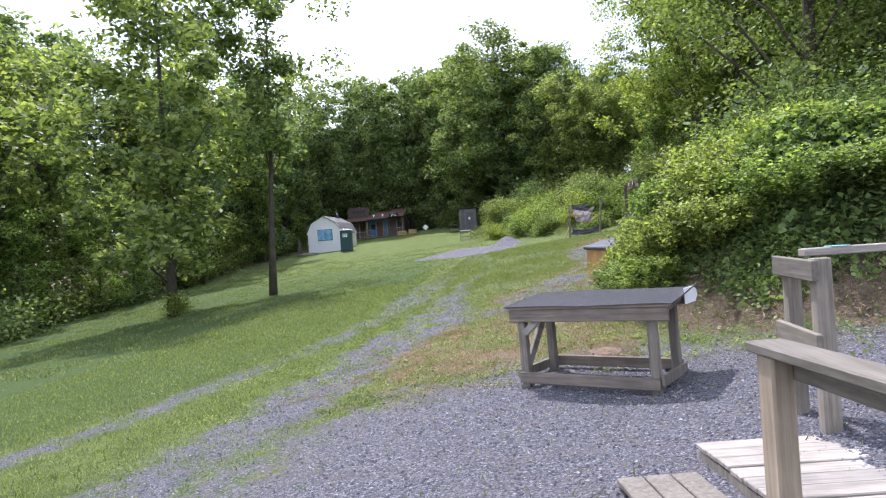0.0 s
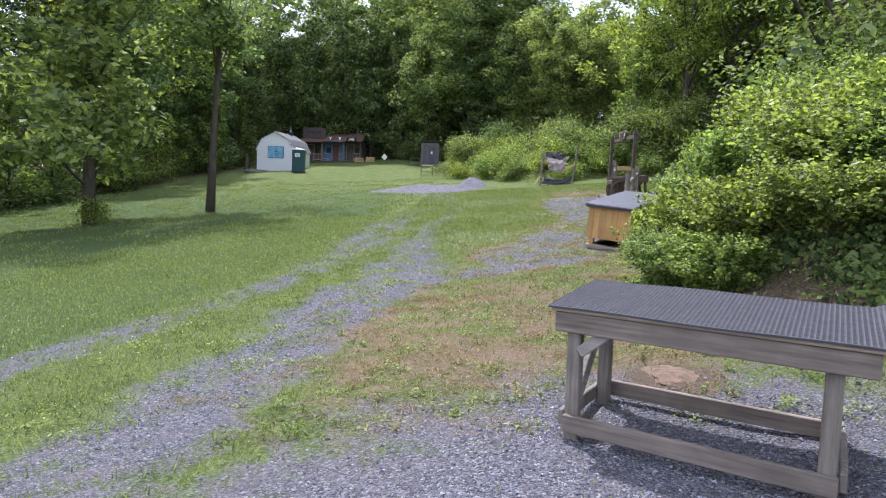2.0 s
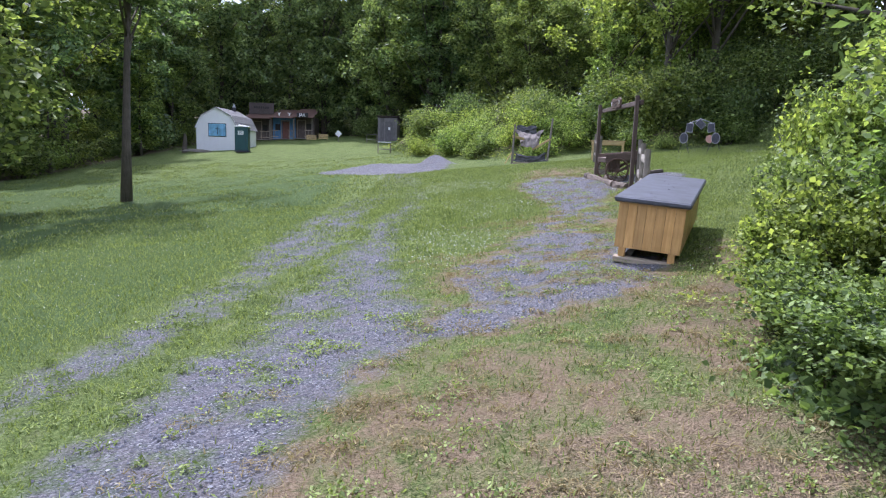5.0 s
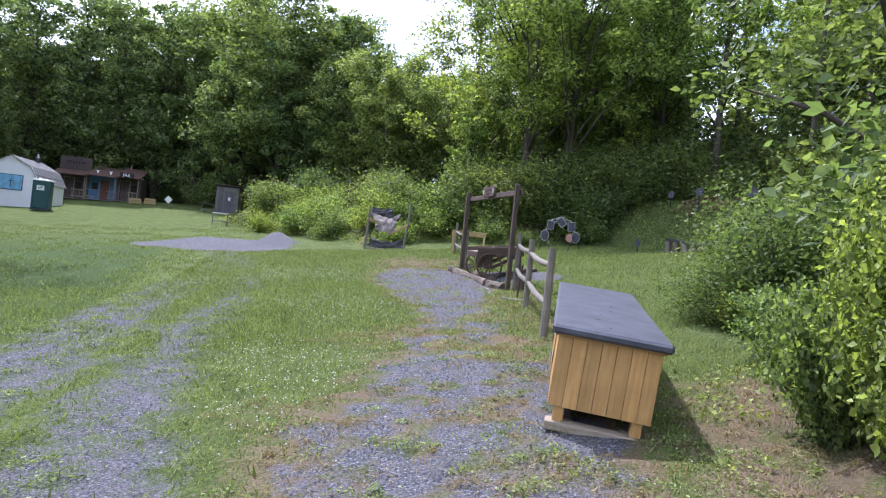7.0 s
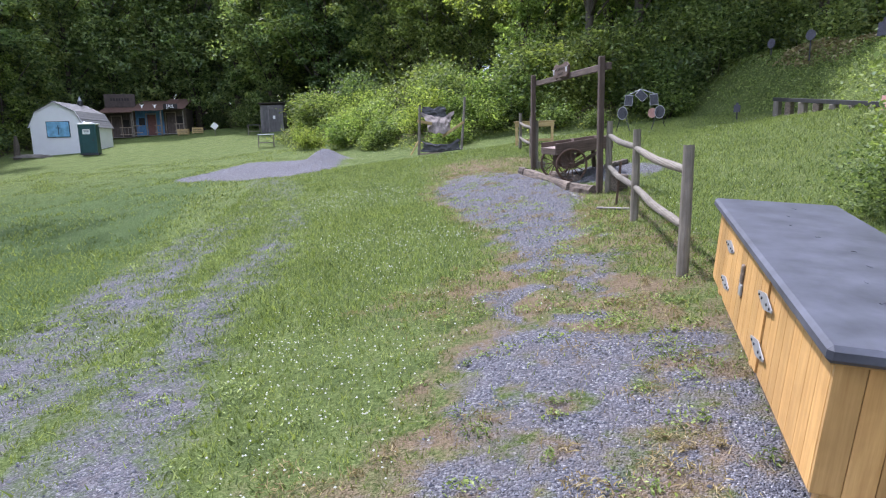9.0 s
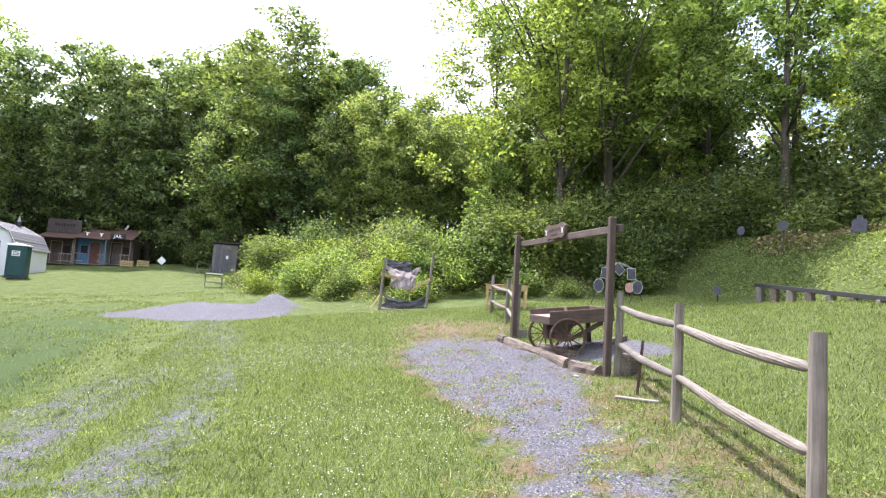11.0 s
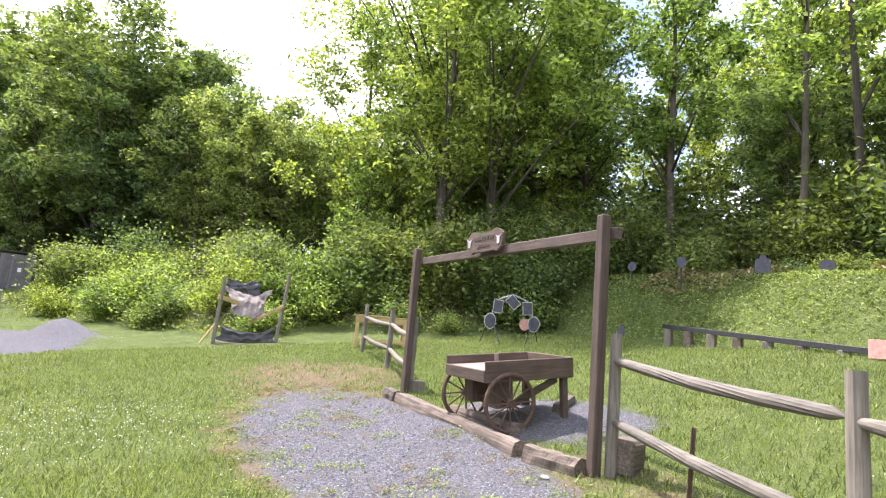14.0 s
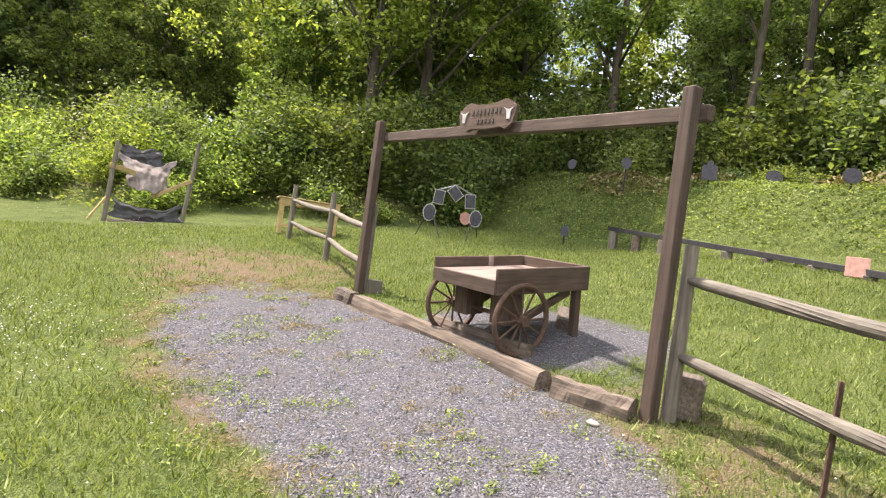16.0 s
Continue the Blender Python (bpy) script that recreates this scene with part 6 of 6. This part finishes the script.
# ---- loose gravel, grass and clover ----
def stones(n, x0, x1, y0, y1, size, seed, keep):
    g = np.random.default_rng(seed)
    x, y = g.uniform(x0, x1, n), g.uniform(y0, y1, n)
    ok = g.random(n) < keep(x, y)
    x, y = x[ok], y[ok]
    m = len(x)
    s = size * g.uniform(0.5, 1.6, m) ** 1.3
    base = np.array([(1, 0, 0.1), (-0.5, 0.87, -0.1), (-0.5, -0.87, 0.15), (0.1, 0.1, 0.75), (0, 0, -0.5)])
    V = base[None] * g.uniform(0.6, 1.2, (m, 5, 3))
    a = g.uniform(0, 2 * np.pi, m)
    c, sn = np.cos(a)[:, None], np.sin(a)[:, None]
    X, Y = V[..., 0] * c - V[..., 1] * sn, V[..., 0] * sn + V[..., 1] * c
    V = np.stack([X, Y * 0.8, V[..., 2] * 0.8], -1) * s[:, None, None] + np.stack([x, y, height(x, y) + 0.004], -1)[:, None]
    tri = np.array([(0, 1, 3), (1, 2, 3), (2, 0, 3), (1, 0, 4), (2, 1, 4), (0, 2, 4)])
    F = (np.arange(m) * 5)[:, None, None] + tri[None]
    return V.reshape(-1, 3), F.reshape(-1, 3)


V, F = stones(150000, -3.5, 6.8, 2.4, 29, 0.0115, 81, lambda x, y: np.clip(covers(x, y)[0] * 1.5 - 0.5, 0, 1) * np.clip(1.25 - y / 32, 0.25, 1))
tagged(mesh_object("gravel", V, F, M_GRAVEL), "loose grey-blue crushed gravel on the track", "gravel", kind="stuff")


def blades(n, x0, x1, y0, y1, tall_, seed, keep, mat, name, label, wide=0.005):
    g = np.random.default_rng(seed)
    x, y = g.uniform(x0, x1, n), g.uniform(y0, y1, n)
    ok = g.random(n) < keep(x, y)
    x, y = x[ok], y[ok]
    m = len(x)
    h = tall_ * g.uniform(0.4, 1.4, m)
    a = g.uniform(0, 2 * np.pi, m)
    w = wide * g.uniform(0.6, 1.6, m)
    lean = g.normal(0, 0.5, (m, 2)) * h[:, None]
    P = np.stack([x, y, height(x, y) - 0.005], -1)
    s = np.stack([np.cos(a) * w, np.sin(a) * w, np.zeros(m)], -1)
    tip = P + np.stack([lean[:, 0], lean[:, 1], h], -1)
    V = np.stack([P - s, P + s, tip], 1).reshape(-1, 3)
    ob = mesh_object(name, V.tolist(), np.arange(3 * m).reshape(-1, 3).tolist(), mat)
    return tagged(ob, label, "grass", kind="stuff")


def lush(x, y):
    g, d, s = covers(x, y)
    return np.clip(1 - 1.25 * g - 0.85 * d - 1.2 * s, 0.0, 1)


blades(470000, -8, 8, 4.5, 27, 0.045, 82, lambda x, y: (lush(x, y) * (0.45 + 0.55 * fnoise(x, y, 1.3, 31)) + 0.03) * np.clip(1.35 - np.hypot(x - 2, (y - 16) * 0.6) / 13, 0.12, 1), M_GRASS, "grass", "short green lawn grass with clover leaves")
blades(330000, -1, 17.5, 19.5, 38, 0.065, 83, lambda x, y: lush(x, y) * (0.35 + 0.65 * fnoise(x, y, 1.1, 37)), M_GRASS, "grass", "short green meadow grass on the slope", 0.0065)
blades(110000, -24, 2, 14, 52, 0.075, 87, lambda x, y: lush(x, y) * sstep(0.35, 0.65, fnoise(x, y, 0.9, 39)) * np.clip(np.hypot(x, y - 12) / 14, 0.1, 1), M_GRASS, "grass", "short green lawn grass away from the track", 0.014)
blades(26000, 0, 8.5, 6.5, 34, 0.05, 84, lambda x, y: np.clip(covers(x, y)[1] * 1.1, 0, 1) * np.clip(1.2 - 0.9 * covers(x, y)[0], 0, 1), M_DRYGRASS, "dry_grass", "straw-coloured dry grass round the gravel")


def tufts(count, seed, keep, size, spread, tall_, slim, mat, name, label):
    """Low clumps of leaves, each round its own root."""
    g = np.random.default_rng(seed)
    P, S = [], []
    X, Y = g.uniform(-2.2, 6.9, 12 * count), g.uniform(7.4, 31, 12 * count)
    ok = g.random(12 * count) < keep(*covers(X, Y))
    for x, y in zip(X[ok][:count], Y[ok][:count]):
        r = spread * g.uniform(0.35, 1.4) ** 1.5
        n = int(20 + 420 * r)
        q = g.normal(size=(n, 2)) * r * np.array([0.7, 0.45])
        fall = np.exp(-(q ** 2).sum(1) / (r * r))
        P.append(np.stack([x + q[:, 0], y + q[:, 1], height(x + q[:, 0], y + q[:, 1]) + 0.008 + tall_ * fall * g.random(n)], 1))
        S.append(size * g.uniform(0.5, 1.6, n))
    V, F = leaf_quads(np.concatenate(P), np.concatenate(S), up=0.8, slim=slim, gen=g)
    tagged(mesh_object(name, V, F, mat), label, "weeds", kind="stuff")


tufts(520, 85, lambda g, d, s: (s < 0.5) * (0.25 + 0.75 * np.minimum(1, d + g) - 0.6 * (g > 0.9)), 0.027, 0.13, 0.07, 0.5, M_WEED, "weeds", "low green weeds growing through the gravel")
tufts(420, 88, lambda g, d, s: (s < 0.5) * d * (1 - 0.6 * g), 0.04, 0.15, 0.05, 0.16, M_DRYGRASS, "straw_tufts", "flattened tufts of straw-coloured grass on the gravel edge")
tufts(240, 89, lambda g, d, s: (s < 0.5) * 0.6 * (g > 0.15) * (g < 0.7), 0.05, 0.16, 0.09, 0.16, M_GRASS, "grass_tufts", "coarse green grass tufts along the track")


def clover():
    g = np.random.default_rng(86)
    n = 26000
    x, y = g.uniform(-18, 17, n), g.uniform(9, 42, n)
    x[:9000], y[:9000] = g.uniform(1.2, 5.0, 9000), g.uniform(15.5, 32, 9000)
    ok = g.random(n) < lush(x, y) * np.maximum(0.6 * sstep(0.42, 0.66, fnoise(x, y, 0.35, 91)), 0.14 * sstep(0.42, 0.72, fnoise(x, y, 1.1, 92)) * (np.arange(n) < 9000))
    x, y = x[ok], y[ok]
    m = len(x)
    s = 0.0075 * g.uniform(0.6, 1.4, m)
    base = np.array([(1, 0, 0), (0, 1, 0), (-1, 0, 0), (0, -1, 0), (0, 0, 1), (0, 0, -0.8)], float)
    V = base[None] * s[:, None, None] + np.stack([x, y, height(x, y) + g.uniform(0.06, 0.12, m)], -1)[:, None]
    tri = np.array([(0, 1, 4), (1, 2, 4), (2, 3, 4), (3, 0, 4), (1, 0, 5), (2, 1, 5), (3, 2, 5), (0, 3, 5)])
    F = (np.arange(m) * 6)[:, None, None] + tri[None]
    tagged(mesh_object("clover_flowers", V.reshape(-1, 3), F.reshape(-1, 3), M_FLOWER), "scattered white clover flowers in the lawn", "flowers", kind="stuff")


clover()
